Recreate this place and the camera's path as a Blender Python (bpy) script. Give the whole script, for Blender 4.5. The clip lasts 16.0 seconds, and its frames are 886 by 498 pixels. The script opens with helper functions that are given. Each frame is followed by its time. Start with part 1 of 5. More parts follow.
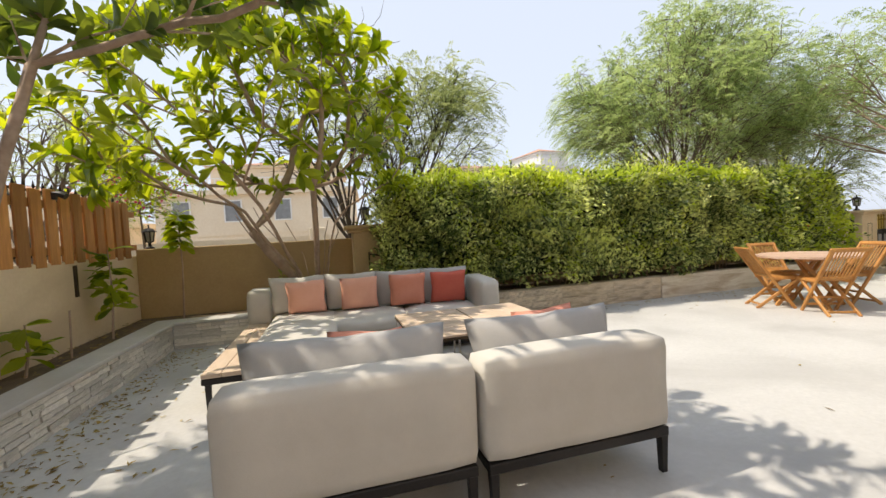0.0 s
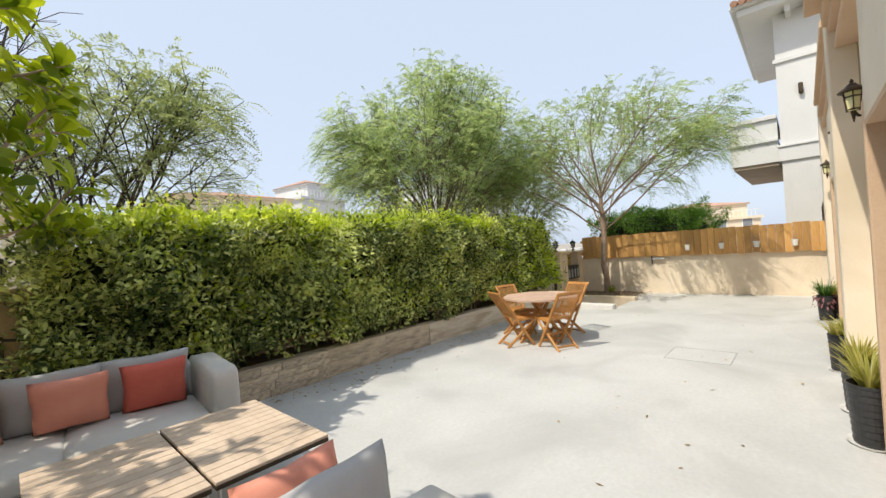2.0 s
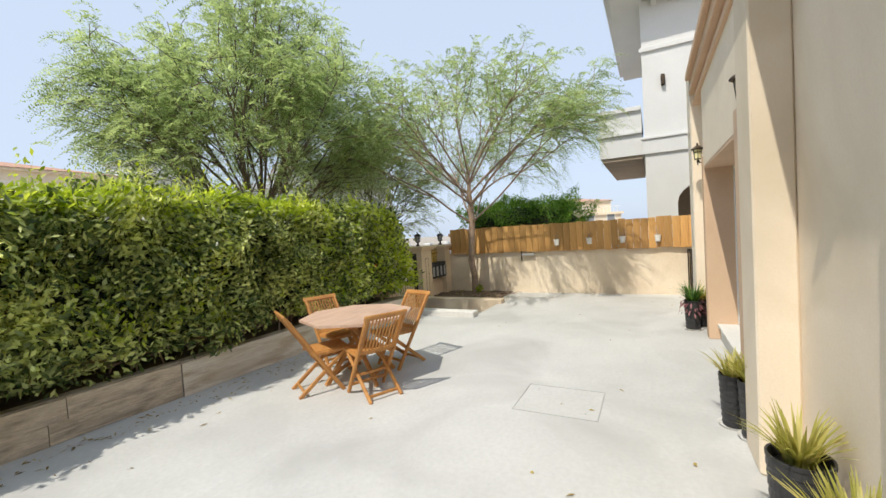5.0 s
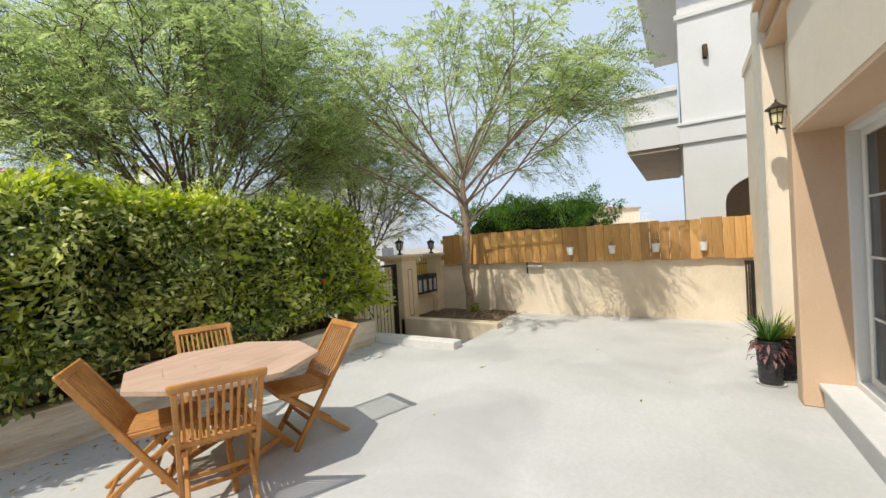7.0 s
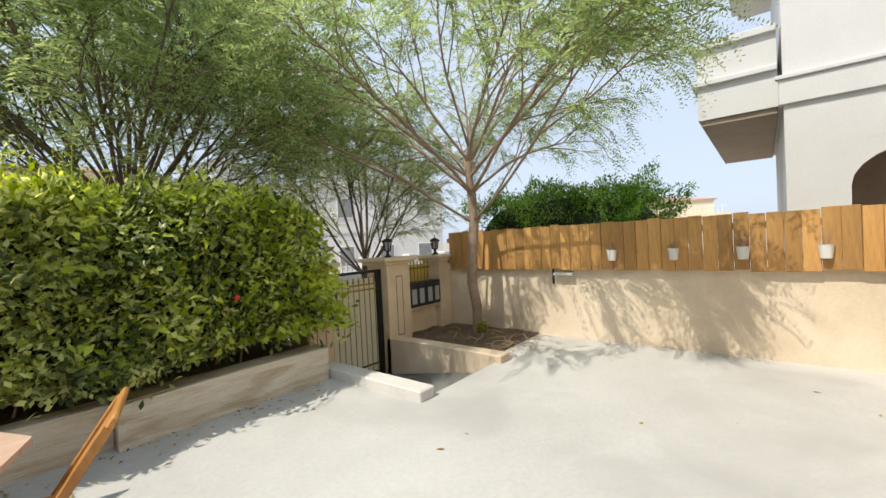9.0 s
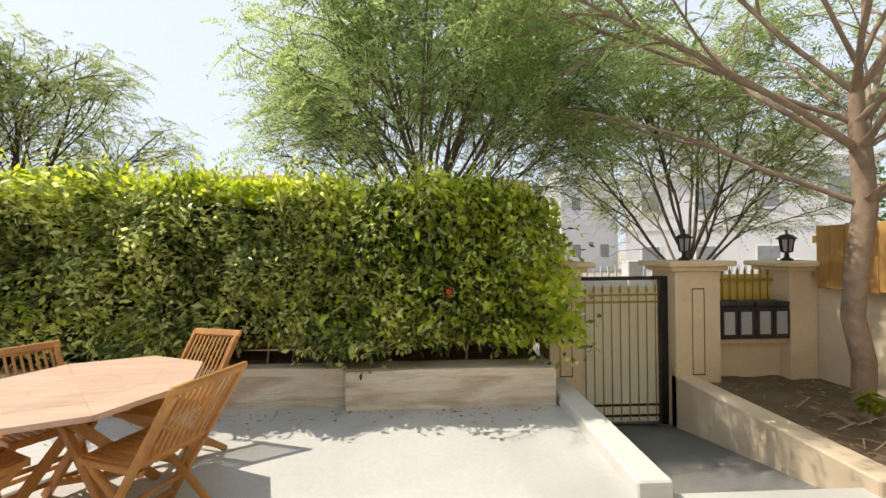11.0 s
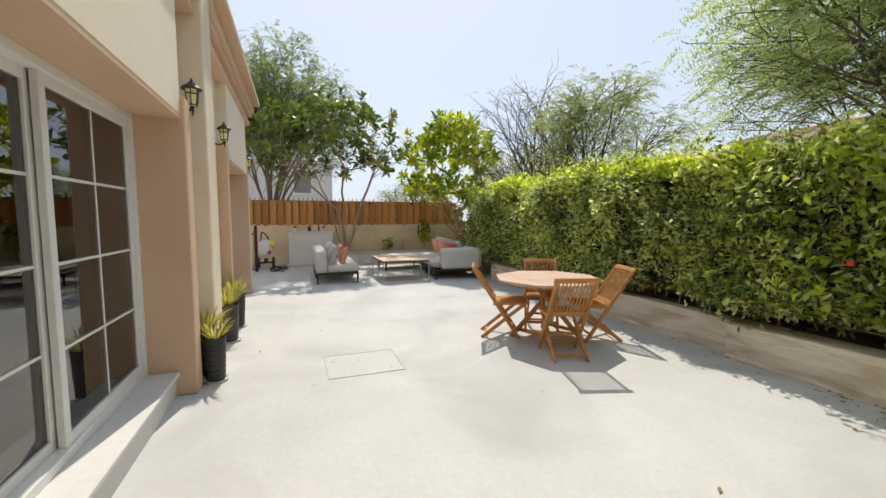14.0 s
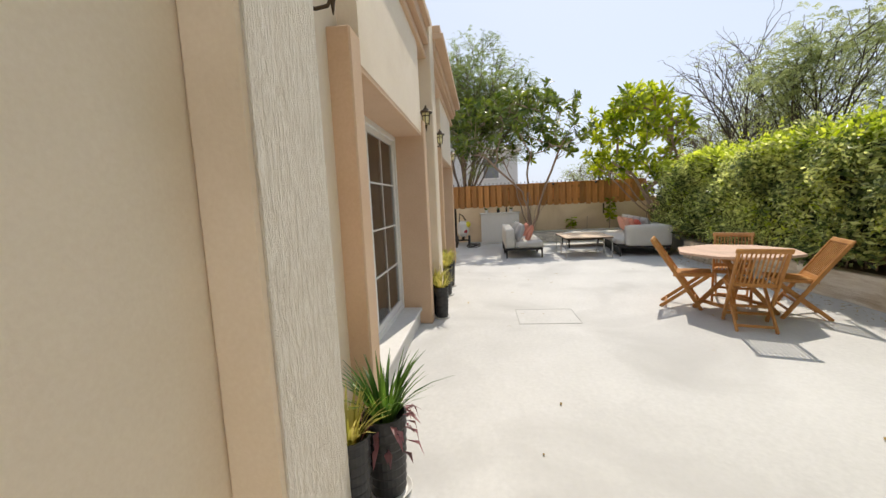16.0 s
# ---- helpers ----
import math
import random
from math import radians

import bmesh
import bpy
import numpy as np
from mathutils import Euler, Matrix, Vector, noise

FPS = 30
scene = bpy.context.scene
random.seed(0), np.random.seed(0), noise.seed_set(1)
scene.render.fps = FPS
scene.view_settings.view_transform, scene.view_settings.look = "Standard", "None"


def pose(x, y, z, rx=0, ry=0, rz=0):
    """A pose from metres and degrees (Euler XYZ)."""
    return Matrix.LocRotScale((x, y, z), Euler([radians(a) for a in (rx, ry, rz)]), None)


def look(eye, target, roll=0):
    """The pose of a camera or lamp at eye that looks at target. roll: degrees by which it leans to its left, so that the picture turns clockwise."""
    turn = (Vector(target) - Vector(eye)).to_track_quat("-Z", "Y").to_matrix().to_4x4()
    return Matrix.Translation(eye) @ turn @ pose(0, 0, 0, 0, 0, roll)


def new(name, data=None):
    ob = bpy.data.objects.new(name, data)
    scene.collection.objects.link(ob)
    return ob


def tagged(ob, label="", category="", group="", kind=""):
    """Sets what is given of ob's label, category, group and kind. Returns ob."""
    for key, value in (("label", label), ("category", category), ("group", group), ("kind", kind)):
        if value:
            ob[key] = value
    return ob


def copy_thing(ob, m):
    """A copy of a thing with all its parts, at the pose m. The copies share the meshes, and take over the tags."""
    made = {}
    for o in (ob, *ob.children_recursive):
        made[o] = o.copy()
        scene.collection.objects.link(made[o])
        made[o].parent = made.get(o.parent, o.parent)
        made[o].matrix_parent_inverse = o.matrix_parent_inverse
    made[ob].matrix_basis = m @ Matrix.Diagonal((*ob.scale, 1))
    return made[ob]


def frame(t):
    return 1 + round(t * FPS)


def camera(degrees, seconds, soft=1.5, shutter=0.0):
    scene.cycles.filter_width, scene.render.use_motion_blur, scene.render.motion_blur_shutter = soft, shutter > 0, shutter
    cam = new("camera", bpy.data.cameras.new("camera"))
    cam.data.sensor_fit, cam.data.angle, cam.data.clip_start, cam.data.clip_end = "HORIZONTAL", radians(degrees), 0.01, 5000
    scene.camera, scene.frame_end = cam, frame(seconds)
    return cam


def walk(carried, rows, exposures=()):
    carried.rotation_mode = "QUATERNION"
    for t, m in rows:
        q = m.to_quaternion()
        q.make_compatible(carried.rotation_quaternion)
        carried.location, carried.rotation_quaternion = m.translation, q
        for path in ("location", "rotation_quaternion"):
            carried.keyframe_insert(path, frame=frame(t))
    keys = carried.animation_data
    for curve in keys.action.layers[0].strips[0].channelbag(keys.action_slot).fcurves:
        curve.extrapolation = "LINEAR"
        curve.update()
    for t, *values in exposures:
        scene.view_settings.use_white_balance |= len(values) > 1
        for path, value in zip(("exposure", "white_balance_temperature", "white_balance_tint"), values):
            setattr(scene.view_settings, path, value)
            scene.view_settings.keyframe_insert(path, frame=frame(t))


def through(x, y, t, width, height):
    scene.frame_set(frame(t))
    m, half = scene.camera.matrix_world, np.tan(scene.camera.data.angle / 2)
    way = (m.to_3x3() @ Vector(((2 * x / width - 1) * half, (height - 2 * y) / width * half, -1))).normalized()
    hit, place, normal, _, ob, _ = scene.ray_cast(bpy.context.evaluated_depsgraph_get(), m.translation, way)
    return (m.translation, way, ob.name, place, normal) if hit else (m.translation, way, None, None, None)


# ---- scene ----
cam = camera(95.8, 16.0)
PATH = [
    (0, (0.648, 0.273, 1.333), (1.184, 2.198, 1.256), -3.1),
    (0.5, (0.684, 0.342, 1.349), (1.291, 2.248, 1.32), -3.2),
    (1, (0.872, 0.524, 1.474), (1.671, 2.357, 1.491), -3.5),
    (1.5, (0.991, 0.665, 1.477), (2.086, 2.338, 1.504), -3.5),
    (2, (1.236, 1.056, 1.623), (2.718, 2.40, 1.629), -3.9),
    (2.5, (1.45, 1.15, 1.627), (3.153, 2.198, 1.612), -3.5),
    (3, (1.842, 1.181, 1.686), (3.646, 2.044, 1.64), -3.4),
    (3.2, (2.051, 1.258, 1.659), (3.867, 2.095, 1.603), -3.0),
    (5.3, (3.924, 1.401, 1.589), (5.691, 2.336, 1.518), -3.5),
    (5.5, (4.099, 1.43, 1.569), (5.869, 2.36, 1.508), -3.6),
    (6, (4.616, 1.401, 1.581), (6.381, 2.34, 1.55), -3.3),
    (6.5, (5.094, 1.512, 1.543), (6.848, 2.472, 1.519), -3.0),
    (7, (5.636, 1.534, 1.512), (7.351, 2.564, 1.491), -3.2),
    (7.5, (6.081, 1.569, 1.548), (7.756, 2.662, 1.547), -3.6),
    (8, (6.613, 1.681, 1.553), (8.246, 2.836, 1.554), -3.6),
    (8.2, (6.846, 1.705, 1.559), (8.464, 2.881, 1.561), -3.6),
    (10.5, (9.016, 1.933, 1.54), (9.888, 3.732, 1.477), -0.8),
    (11, (9.342, 2.052, 1.503), (9.406, 4.051, 1.508), -0.7),
    (11.5, (9.746, 1.993, 1.501), (8.949, 3.827, 1.515), -1.9),
    (12, (10.05, 1.766, 1.49), (8.775, 3.305, 1.404), -2.3),
    (12.5, (10.357, 1.647, 1.503), (8.812, 2.912, 1.389), -1.5),
    (13, (10.795, 1.634, 1.5), (9.059, 2.617, 1.366), -1.1),
    (13.5, (11.094, 1.581, 1.476), (9.3, 2.452, 1.322), -0.6),
    (14, (11.406, 1.557, 1.49), (9.536, 2.248, 1.329), -0.0),
    (14.5, (11.69, 1.654, 1.463), (9.738, 2.057, 1.3), 0.1),
    (15, (11.955, 1.61, 1.484), (9.966, 1.685, 1.298), -0.8),
    (15.5, (12.172, 1.482, 1.462), (10.185, 1.441, 1.239), -1.8),
    (16, (12.393, 1.4, 1.483), (10.417, 1.201, 1.251), -2.6),
]
walk(cam, [(t, look(eye, target, roll)) for t, eye, target, roll in PATH], [(0, 0.42, 6900, 13), (1.5, 0.27, 6600, 11), (3, 0.27, 6450, 10), (5.5, 0.21, 6350, 10), (8.2, 0.25, 6350, 10), (10.5, 0.44, 6850, 12), (11.2, 0.48, 6750, 12), (12, 0.25, 6550, 11), (14.5, 0.21, 6500, 11), (16, 0.23, 6550, 13)])

# ---- world and sun ----
SUN_WAY = Vector((-0.575, 0.14, 0.862)).normalized()
world = bpy.data.worlds.new("sky")
world.use_nodes = True
scene.world = world
_n = world.node_tree.nodes
_sky = _n.new("ShaderNodeTexSky")
_sky.sky_type, _sky.sun_disc = "NISHITA", False
_sky.sun_elevation, _sky.sun_rotation = math.asin(SUN_WAY.z), math.atan2(SUN_WAY.x, SUN_WAY.y)
_sky.air_density, _sky.dust_density, _sky.ozone_density = 1.0, 2.0, 1.0
_haze = _n.new("ShaderNodeMix")
_haze.data_type = "RGBA"
_haze.inputs[0].default_value = 0.82
_haze.inputs[7].default_value = (4.6, 5.25, 6.25, 1)
world.node_tree.links.new(_sky.outputs[0], _haze.inputs[6])
world.node_tree.links.new(_haze.outputs[2], _n["Background"].inputs[0])
_n["Background"].inputs[1].default_value = 0.138
_sun = new("sun", bpy.data.lights.new("sun", "SUN"))
_sun.data.energy, _sun.data.angle, _sun.data.color = 3.3, radians(0.5), (1.0, 0.93, 0.79)
_sun.matrix_world = look(SUN_WAY * 60, (0, 0, 0))


# ---- materials ----
def nodes_of(name):
    m = bpy.data.materials.new(name)
    m.use_nodes = True
    return m, m.node_tree.nodes, m.node_tree.links, m.node_tree.nodes["Principled BSDF"]


def mat(name, dark, light, rough=0.7, fine=40.0, coarse=1.5, bump=0.3, depth=0.01, metal=0.0, stretch=(1, 1, 1), per=None, spread=0.12, stain=None, stain_scale=0.7, spec=0.4):
    """Two scales of noise between two colours, with fine relief; per: OBJECT or ISLAND gives each piece its own tone."""
    m, n, l, p = nodes_of(name)
    co = n.new("ShaderNodeTexCoord")
    mp = n.new("ShaderNodeMapping")
    mp.inputs["Scale"].default_value = stretch
    l.new(co.outputs["Object"], mp.inputs[0])
    a, b = n.new("ShaderNodeTexNoise"), n.new("ShaderNodeTexNoise")
    for t, sc, de in ((a, fine, 6), (b, coarse, 4)):
        t.inputs["Scale"].default_value, t.inputs["Detail"].default_value = sc, de
        t.inputs["Roughness"].default_value = 0.65
        l.new(mp.outputs[0], t.inputs["Vector"])
    mx = n.new("ShaderNodeMath")
    mx.operation = "MULTIPLY_ADD"
    mx.inputs[1].default_value = 0.45
    l.new(a.outputs[0], mx.inputs[0])
    sc = n.new("ShaderNodeMath")
    sc.operation = "MULTIPLY"
    sc.inputs[1].default_value = 0.55
    l.new(b.outputs[0], sc.inputs[0])
    l.new(sc.outputs[0], mx.inputs[2])
    ramp = n.new("ShaderNodeValToRGB")
    ramp.color_ramp.elements[0].position, ramp.color_ramp.elements[1].position = 0.34, 0.66
    ramp.color_ramp.elements[0].color, ramp.color_ramp.elements[1].color = (*dark, 1), (*light, 1)
    l.new(mx.outputs[0], ramp.inputs[0])
    out = ramp.outputs[0]
    if stain:
        st = n.new("ShaderNodeTexNoise")
        st.inputs["Scale"].default_value, st.inputs["Detail"].default_value = stain_scale, 8
        st.inputs["Distortion"].default_value = 0.6
        l.new(co.outputs["Object"], st.inputs["Vector"])
        r2 = n.new("ShaderNodeValToRGB")
        r2.color_ramp.elements[0].position, r2.color_ramp.elements[1].position = 0.5, 0.72
        l.new(st.outputs[0], r2.inputs[0])
        mix = n.new("ShaderNodeMix")
        mix.data_type = "RGBA"
        l.new(r2.outputs[0], mix.inputs[0])
        l.new(out, mix.inputs[6])
        mix.inputs[7].default_value = (*stain, 1)
        out = mix.outputs[2]
    if per:
        src = n.new("ShaderNodeObjectInfo").outputs["Random"] if per == "OBJECT" else n.new("ShaderNodeNewGeometry").outputs["Random Per Island"]
        mr = n.new("ShaderNodeMapRange")
        mr.inputs[3].default_value, mr.inputs[4].default_value = 1 - spread, 1 + spread
        l.new(src, mr.inputs[0])
        hs = n.new("ShaderNodeHueSaturation")
        l.new(mr.outputs[0], hs.inputs["Value"])
        l.new(out, hs.inputs["Color"])
        out = hs.outputs[0]
    l.new(out, p.inputs["Base Color"])
    p.inputs["Roughness"].default_value, p.inputs["Metallic"].default_value = rough, metal
    p.inputs["Specular IOR Level"].default_value = spec
    if bump:
        bp = n.new("ShaderNodeBump")
        bp.inputs["Strength"].default_value, bp.inputs["Distance"].default_value = bump, depth
        l.new(mx.outputs[0], bp.inputs["Height"])
        l.new(bp.outputs[0], p.inputs["Normal"])
    return m


def leaf_mat(name, dark, light, through=0.45, rough=0.38, skew=0.0):
    """Leaves of several greens, with light coming through them."""
    m, n, l, p = nodes_of(name)
    g = n.new("ShaderNodeNewGeometry")
    ramp = n.new("ShaderNodeValToRGB")
    ramp.color_ramp.elements[0].color, ramp.color_ramp.elements[1].color = (*dark, 1), (*light, 1)
    ramp.color_ramp.elements[0].position = skew
    co = n.new("ShaderNodeTexCoord")
    no = n.new("ShaderNodeTexNoise")
    no.inputs["Scale"].default_value, no.inputs["Detail"].default_value = 1.6, 3
    l.new(co.outputs["Object"], no.inputs["Vector"])
    mr = n.new("ShaderNodeMapRange")
    mr.inputs[1].default_value, mr.inputs[2].default_value, mr.inputs[3].default_value, mr.inputs[4].default_value = 0.35, 0.65, -0.3, 0.3
    l.new(no.outputs[0], mr.inputs[0])
    ad = n.new("ShaderNodeMath")
    l.new(g.outputs["Random Per Island"], ad.inputs[0])
    l.new(mr.outputs[0], ad.inputs[1])
    l.new(ad.outputs[0], ramp.inputs[0])
    l.new(ramp.outputs[0], p.inputs["Base Color"])
    p.inputs["Roughness"].default_value = rough
    p.inputs["Specular IOR Level"].default_value = 0.35
    tr = n.new("ShaderNodeBsdfTranslucent")
    hs = n.new("ShaderNodeHueSaturation")
    hs.inputs["Hue"].default_value, hs.inputs["Saturation"].default_value, hs.inputs["Value"].default_value = 0.485, 1.1, 1.5
    l.new(ramp.outputs[0], hs.inputs["Color"])
    l.new(hs.outputs[0], tr.inputs[0])
    mx = n.new("ShaderNodeMixShader")
    mx.inputs[0].default_value = through
    l.new(p.outputs[0], mx.inputs[1])
    l.new(tr.outputs[0], mx.inputs[2])
    l.new(mx.outputs[0], n["Material Output"].inputs[0])
    return m


def sheet_mat(name, colour, through):
    """A cream plastic sheet that lets some daylight through."""
    m, n, l, p = nodes_of(name)
    no, ramp, tr, mx = (n.new(k) for k in ("ShaderNodeTexNoise", "ShaderNodeValToRGB", "ShaderNodeBsdfTranslucent", "ShaderNodeMixShader"))
    no.inputs["Scale"].default_value, no.inputs["Detail"].default_value = 3.0, 6
    ramp.color_ramp.elements[0].color, ramp.color_ramp.elements[1].color = (*[c * 0.88 for c in colour], 1), (*colour, 1)
    l.new(no.outputs[0], ramp.inputs[0])
    l.new(ramp.outputs[0], p.inputs["Base Color"])
    l.new(ramp.outputs[0], tr.inputs[0])
    p.inputs["Roughness"].default_value = 0.5
    mx.inputs[0].default_value = through
    l.new(p.outputs[0], mx.inputs[1])
    l.new(tr.outputs[0], mx.inputs[2])
    l.new(mx.outputs[0], n["Material Output"].inputs[0])
    return m


def glass_mat(name, tint, rough=0.0):
    m, n, l, p = nodes_of(name)
    gl, tr, mx, fr = (n.new(k) for k in ("ShaderNodeBsdfGlossy", "ShaderNodeBsdfTransparent", "ShaderNodeMixShader", "ShaderNodeFresnel"))
    gl.inputs["Roughness"].default_value = rough
    tr.inputs[0].default_value = (*tint, 1)
    fr.inputs[0].default_value = 2.5
    l.new(fr.outputs[0], mx.inputs[0])
    l.new(tr.outputs[0], mx.inputs[1])
    l.new(gl.outputs[0], mx.inputs[2])
    l.new(mx.outputs[0], n["Material Output"].inputs[0])
    return m


M = {
    "paving": mat("paving", (0.475, 0.472, 0.462), (0.60, 0.596, 0.585), 0.8, 26, 0.9, 0.25, 0.004, stain=(0.43, 0.425, 0.415), stain_scale=0.8),
    "earth": mat("earth", (0.10, 0.07, 0.05), (0.22, 0.16, 0.11), 0.95, 30, 3, 0.8, 0.03),
    "ground": mat("ground", (0.33, 0.29, 0.24), (0.45, 0.40, 0.34), 0.95, 3, 0.05, 0.2, 0.02),
    "render_cream": mat("render_cream", (0.80, 0.68, 0.53), (0.89, 0.78, 0.64), 0.85, 60, 1.2, 0.4, 0.005, stain=(0.69, 0.58, 0.43)),
    "render_rough": mat("render_rough", (0.70, 0.62, 0.50), (0.92, 0.86, 0.77), 0.9, 110, 42, 1.0, 0.035, stretch=(1, 1, 0.2)),
    "render_tan": mat("render_tan", (0.60, 0.41, 0.27), (0.69, 0.50, 0.345), 0.85, 60, 1.5, 0.3, 0.003),
    "wall_sand": mat("wall_sand", (0.68, 0.56, 0.415), (0.82, 0.71, 0.565), 0.9, 35, 0.9, 0.4, 0.006, stain=(0.57, 0.46, 0.34)),
    # wall_sand warmed for the shaded west wall, making up for blue skylight
    "wall_sand_shade_side": mat("wall_sand_shade_side", (0.73, 0.57, 0.37), (0.84, 0.69, 0.49), 0.9, 35, 0.9, 0.4, 0.006, stain=(0.62, 0.47, 0.31)),
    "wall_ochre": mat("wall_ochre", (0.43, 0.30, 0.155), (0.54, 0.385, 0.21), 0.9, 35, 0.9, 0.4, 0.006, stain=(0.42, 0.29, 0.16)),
    "white_wall": mat("white_wall", (0.61, 0.605, 0.59), (0.70, 0.695, 0.685), 0.85, 30, 0.8, 0.15, 0.004),
    "villa_far": mat("villa_far", (0.72, 0.60, 0.44), (0.82, 0.71, 0.55), 0.9, 8, 0.5, 0.1, 0.004),
    "roof_tile": mat("roof_tile", (0.40, 0.20, 0.13), (0.60, 0.38, 0.27), 0.85, 12, 2, 0.5, 0.02, per="OBJECT"),
    "cap_stone": mat("cap_stone", (0.36, 0.36, 0.36), (0.48, 0.48, 0.47), 0.7, 30, 2, 0.2, 0.004),
    "coping": mat("coping", (0.48, 0.47, 0.45), (0.62, 0.61, 0.59), 0.75, 30, 2, 0.25, 0.005, stain=(0.42, 0.39, 0.35)),
    "split_stone": mat("split_stone", (0.56, 0.51, 0.44), (0.93, 0.89, 0.82), 0.85, 25, 3, 0.8, 0.012, per="OBJECT", spread=0.22),
    "worn_stone": mat("worn_stone", (0.38, 0.30, 0.21), (0.62, 0.53, 0.41), 0.9, 12, 1.6, 0.8, 0.02, stretch=(0.35, 1, 2.2), stain=(0.33, 0.26, 0.19)),
    "concrete_white": mat("concrete_white", (0.61, 0.595, 0.57), (0.73, 0.715, 0.69), 0.85, 20, 1.2, 0.3, 0.006),
    "board_light": mat("board_light", (0.40, 0.20, 0.06), (0.62, 0.36, 0.13), 0.7, 14, 2, 0.4, 0.006, stretch=(3, 3, 0.35), per="OBJECT", spread=0.26),
    "board_dark": mat("board_dark", (0.38, 0.165, 0.052), (0.64, 0.315, 0.105), 0.7, 14, 2, 0.4, 0.006, stretch=(3, 3, 0.35), per="OBJECT", spread=0.3),
    "teak": mat("teak", (0.36, 0.155, 0.042), (0.60, 0.30, 0.09), 0.5, 22, 4, 0.3, 0.003, stretch=(1, 1, 0.4), per="ISLAND", spread=0.15),
    "teak_top": mat("teak_top", (0.46, 0.30, 0.22), (0.63, 0.445, 0.34), 0.6, 18, 3, 0.3, 0.003, stretch=(0.3, 2, 1), per="OBJECT", spread=0.1),
    "deck_wood": mat("deck_wood", (0.54, 0.41, 0.30), (0.68, 0.54, 0.415), 0.65, 18, 3, 0.3, 0.003, stretch=(2, 0.3, 1), per="OBJECT", spread=0.1),
    "fabric": mat("fabric", (0.54, 0.515, 0.47), (0.64, 0.615, 0.57), 0.95, 260, 3, 0.35, 0.002, spec=0.15),
    "fabric_grey": mat("fabric_grey", (0.40, 0.39, 0.38), (0.50, 0.49, 0.48), 0.95, 260, 3, 0.35, 0.002, spec=0.15),
    "coral": mat("coral", (0.67, 0.26, 0.18), (0.76, 0.34, 0.25), 0.95, 240, 4, 0.35, 0.002, spec=0.15),
    "coral_deep": mat("coral_deep", (0.56, 0.12, 0.09), (0.66, 0.18, 0.13), 0.95, 240, 4, 0.35, 0.002, spec=0.15),
    "coral_pale": mat("coral_pale", (0.79, 0.40, 0.29), (0.87, 0.49, 0.37), 0.95, 240, 4, 0.35, 0.002, spec=0.15),
    "dark_metal": mat("dark_metal", (0.018, 0.016, 0.015), (0.035, 0.03, 0.028), 0.45, 60, 4, 0.1, 0.001, metal=0.3),
    "pale_metal": mat("pale_metal", (0.55, 0.53, 0.5), (0.65, 0.63, 0.6), 0.35, 60, 4, 0.05, 0.001, metal=0.7),
    "bronze": mat("bronze", (0.05, 0.035, 0.022), (0.11, 0.08, 0.05), 0.5, 50, 5, 0.3, 0.002, metal=0.6),
    "white_frame": mat("white_frame", (0.72, 0.71, 0.68), (0.80, 0.79, 0.77), 0.4, 40, 2, 0.05, 0.001),
    "white_paint": mat("white_paint", (0.70, 0.69, 0.66), (0.80, 0.79, 0.76), 0.5, 40, 2, 0.1, 0.002),
    "gate_cream": mat("gate_cream", (0.74, 0.67, 0.49), (0.82, 0.75, 0.57), 0.5, 30, 2, 0.1, 0.002),
    "gate_gold": mat("gate_gold", (0.34, 0.23, 0.05), (0.48, 0.34, 0.09), 0.5, 30, 2, 0.1, 0.002, metal=0.4),
    "black_pot": mat("black_pot", (0.022, 0.022, 0.024), (0.05, 0.05, 0.052), 0.42, 40, 5, 0.15, 0.002),
    # brown of the room, also used as painted shade on the white villa
    "interior_shade": mat("interior_shade", (0.33, 0.26, 0.195), (0.42, 0.34, 0.265), 0.9, 6, 1, 0.05, 0.002),
    "bark": mat("bark", (0.10, 0.075, 0.056), (0.24, 0.185, 0.14), 0.95, 18, 3, 0.9, 0.02, stretch=(1, 1, 0.4)),
    "bark_dark": mat("bark_dark", (0.05, 0.04, 0.034), (0.13, 0.105, 0.085), 0.95, 18, 3, 0.9, 0.02, stretch=(1, 1, 0.4)),
    "bark_tan": mat("bark_tan", (0.21, 0.145, 0.105), (0.40, 0.295, 0.22), 0.9, 14, 3, 0.6, 0.012),
    "bark_pale": mat("bark_pale", (0.30, 0.205, 0.15), (0.50, 0.375, 0.285), 0.9, 14, 3, 0.6, 0.012),
    "yellow_plastic": mat("yellow_plastic", (0.72, 0.62, 0.03), (0.82, 0.74, 0.06), 0.4, 20, 2, 0.02, 0.001),
    "red_plastic": mat("red_plastic", (0.35, 0.03, 0.04), (0.45, 0.05, 0.06), 0.4, 20, 2, 0.02, 0.001),
    "lamp_glass": mat("lamp_glass", (0.82, 0.74, 0.34), (0.93, 0.87, 0.52), 0.25, 20, 6, 0.05, 0.001),
    # near-black, the shade deep between leaves put into the colour
    "core_shade": mat("core_shade", (0.010, 0.016, 0.006), (0.028, 0.036, 0.014), 0.95, 14, 3, 0.8, 0.03),
    "flower": mat("flower", (0.55, 0.03, 0.14), (0.72, 0.08, 0.24), 0.7, 30, 5, 0.1, 0.002),
    "hibiscus": mat("hibiscus", (0.55, 0.02, 0.015), (0.72, 0.05, 0.03), 0.6, 30, 5, 0.1, 0.002),
    "hedge_leaf": leaf_mat("hedge_leaf", (0.08, 0.12, 0.036), (0.78, 0.83, 0.34), 0.52, 0.3, 0.24),
    "hedge_young": leaf_mat("hedge_young", (0.28, 0.38, 0.04), (0.66, 0.74, 0.14), 0.55),
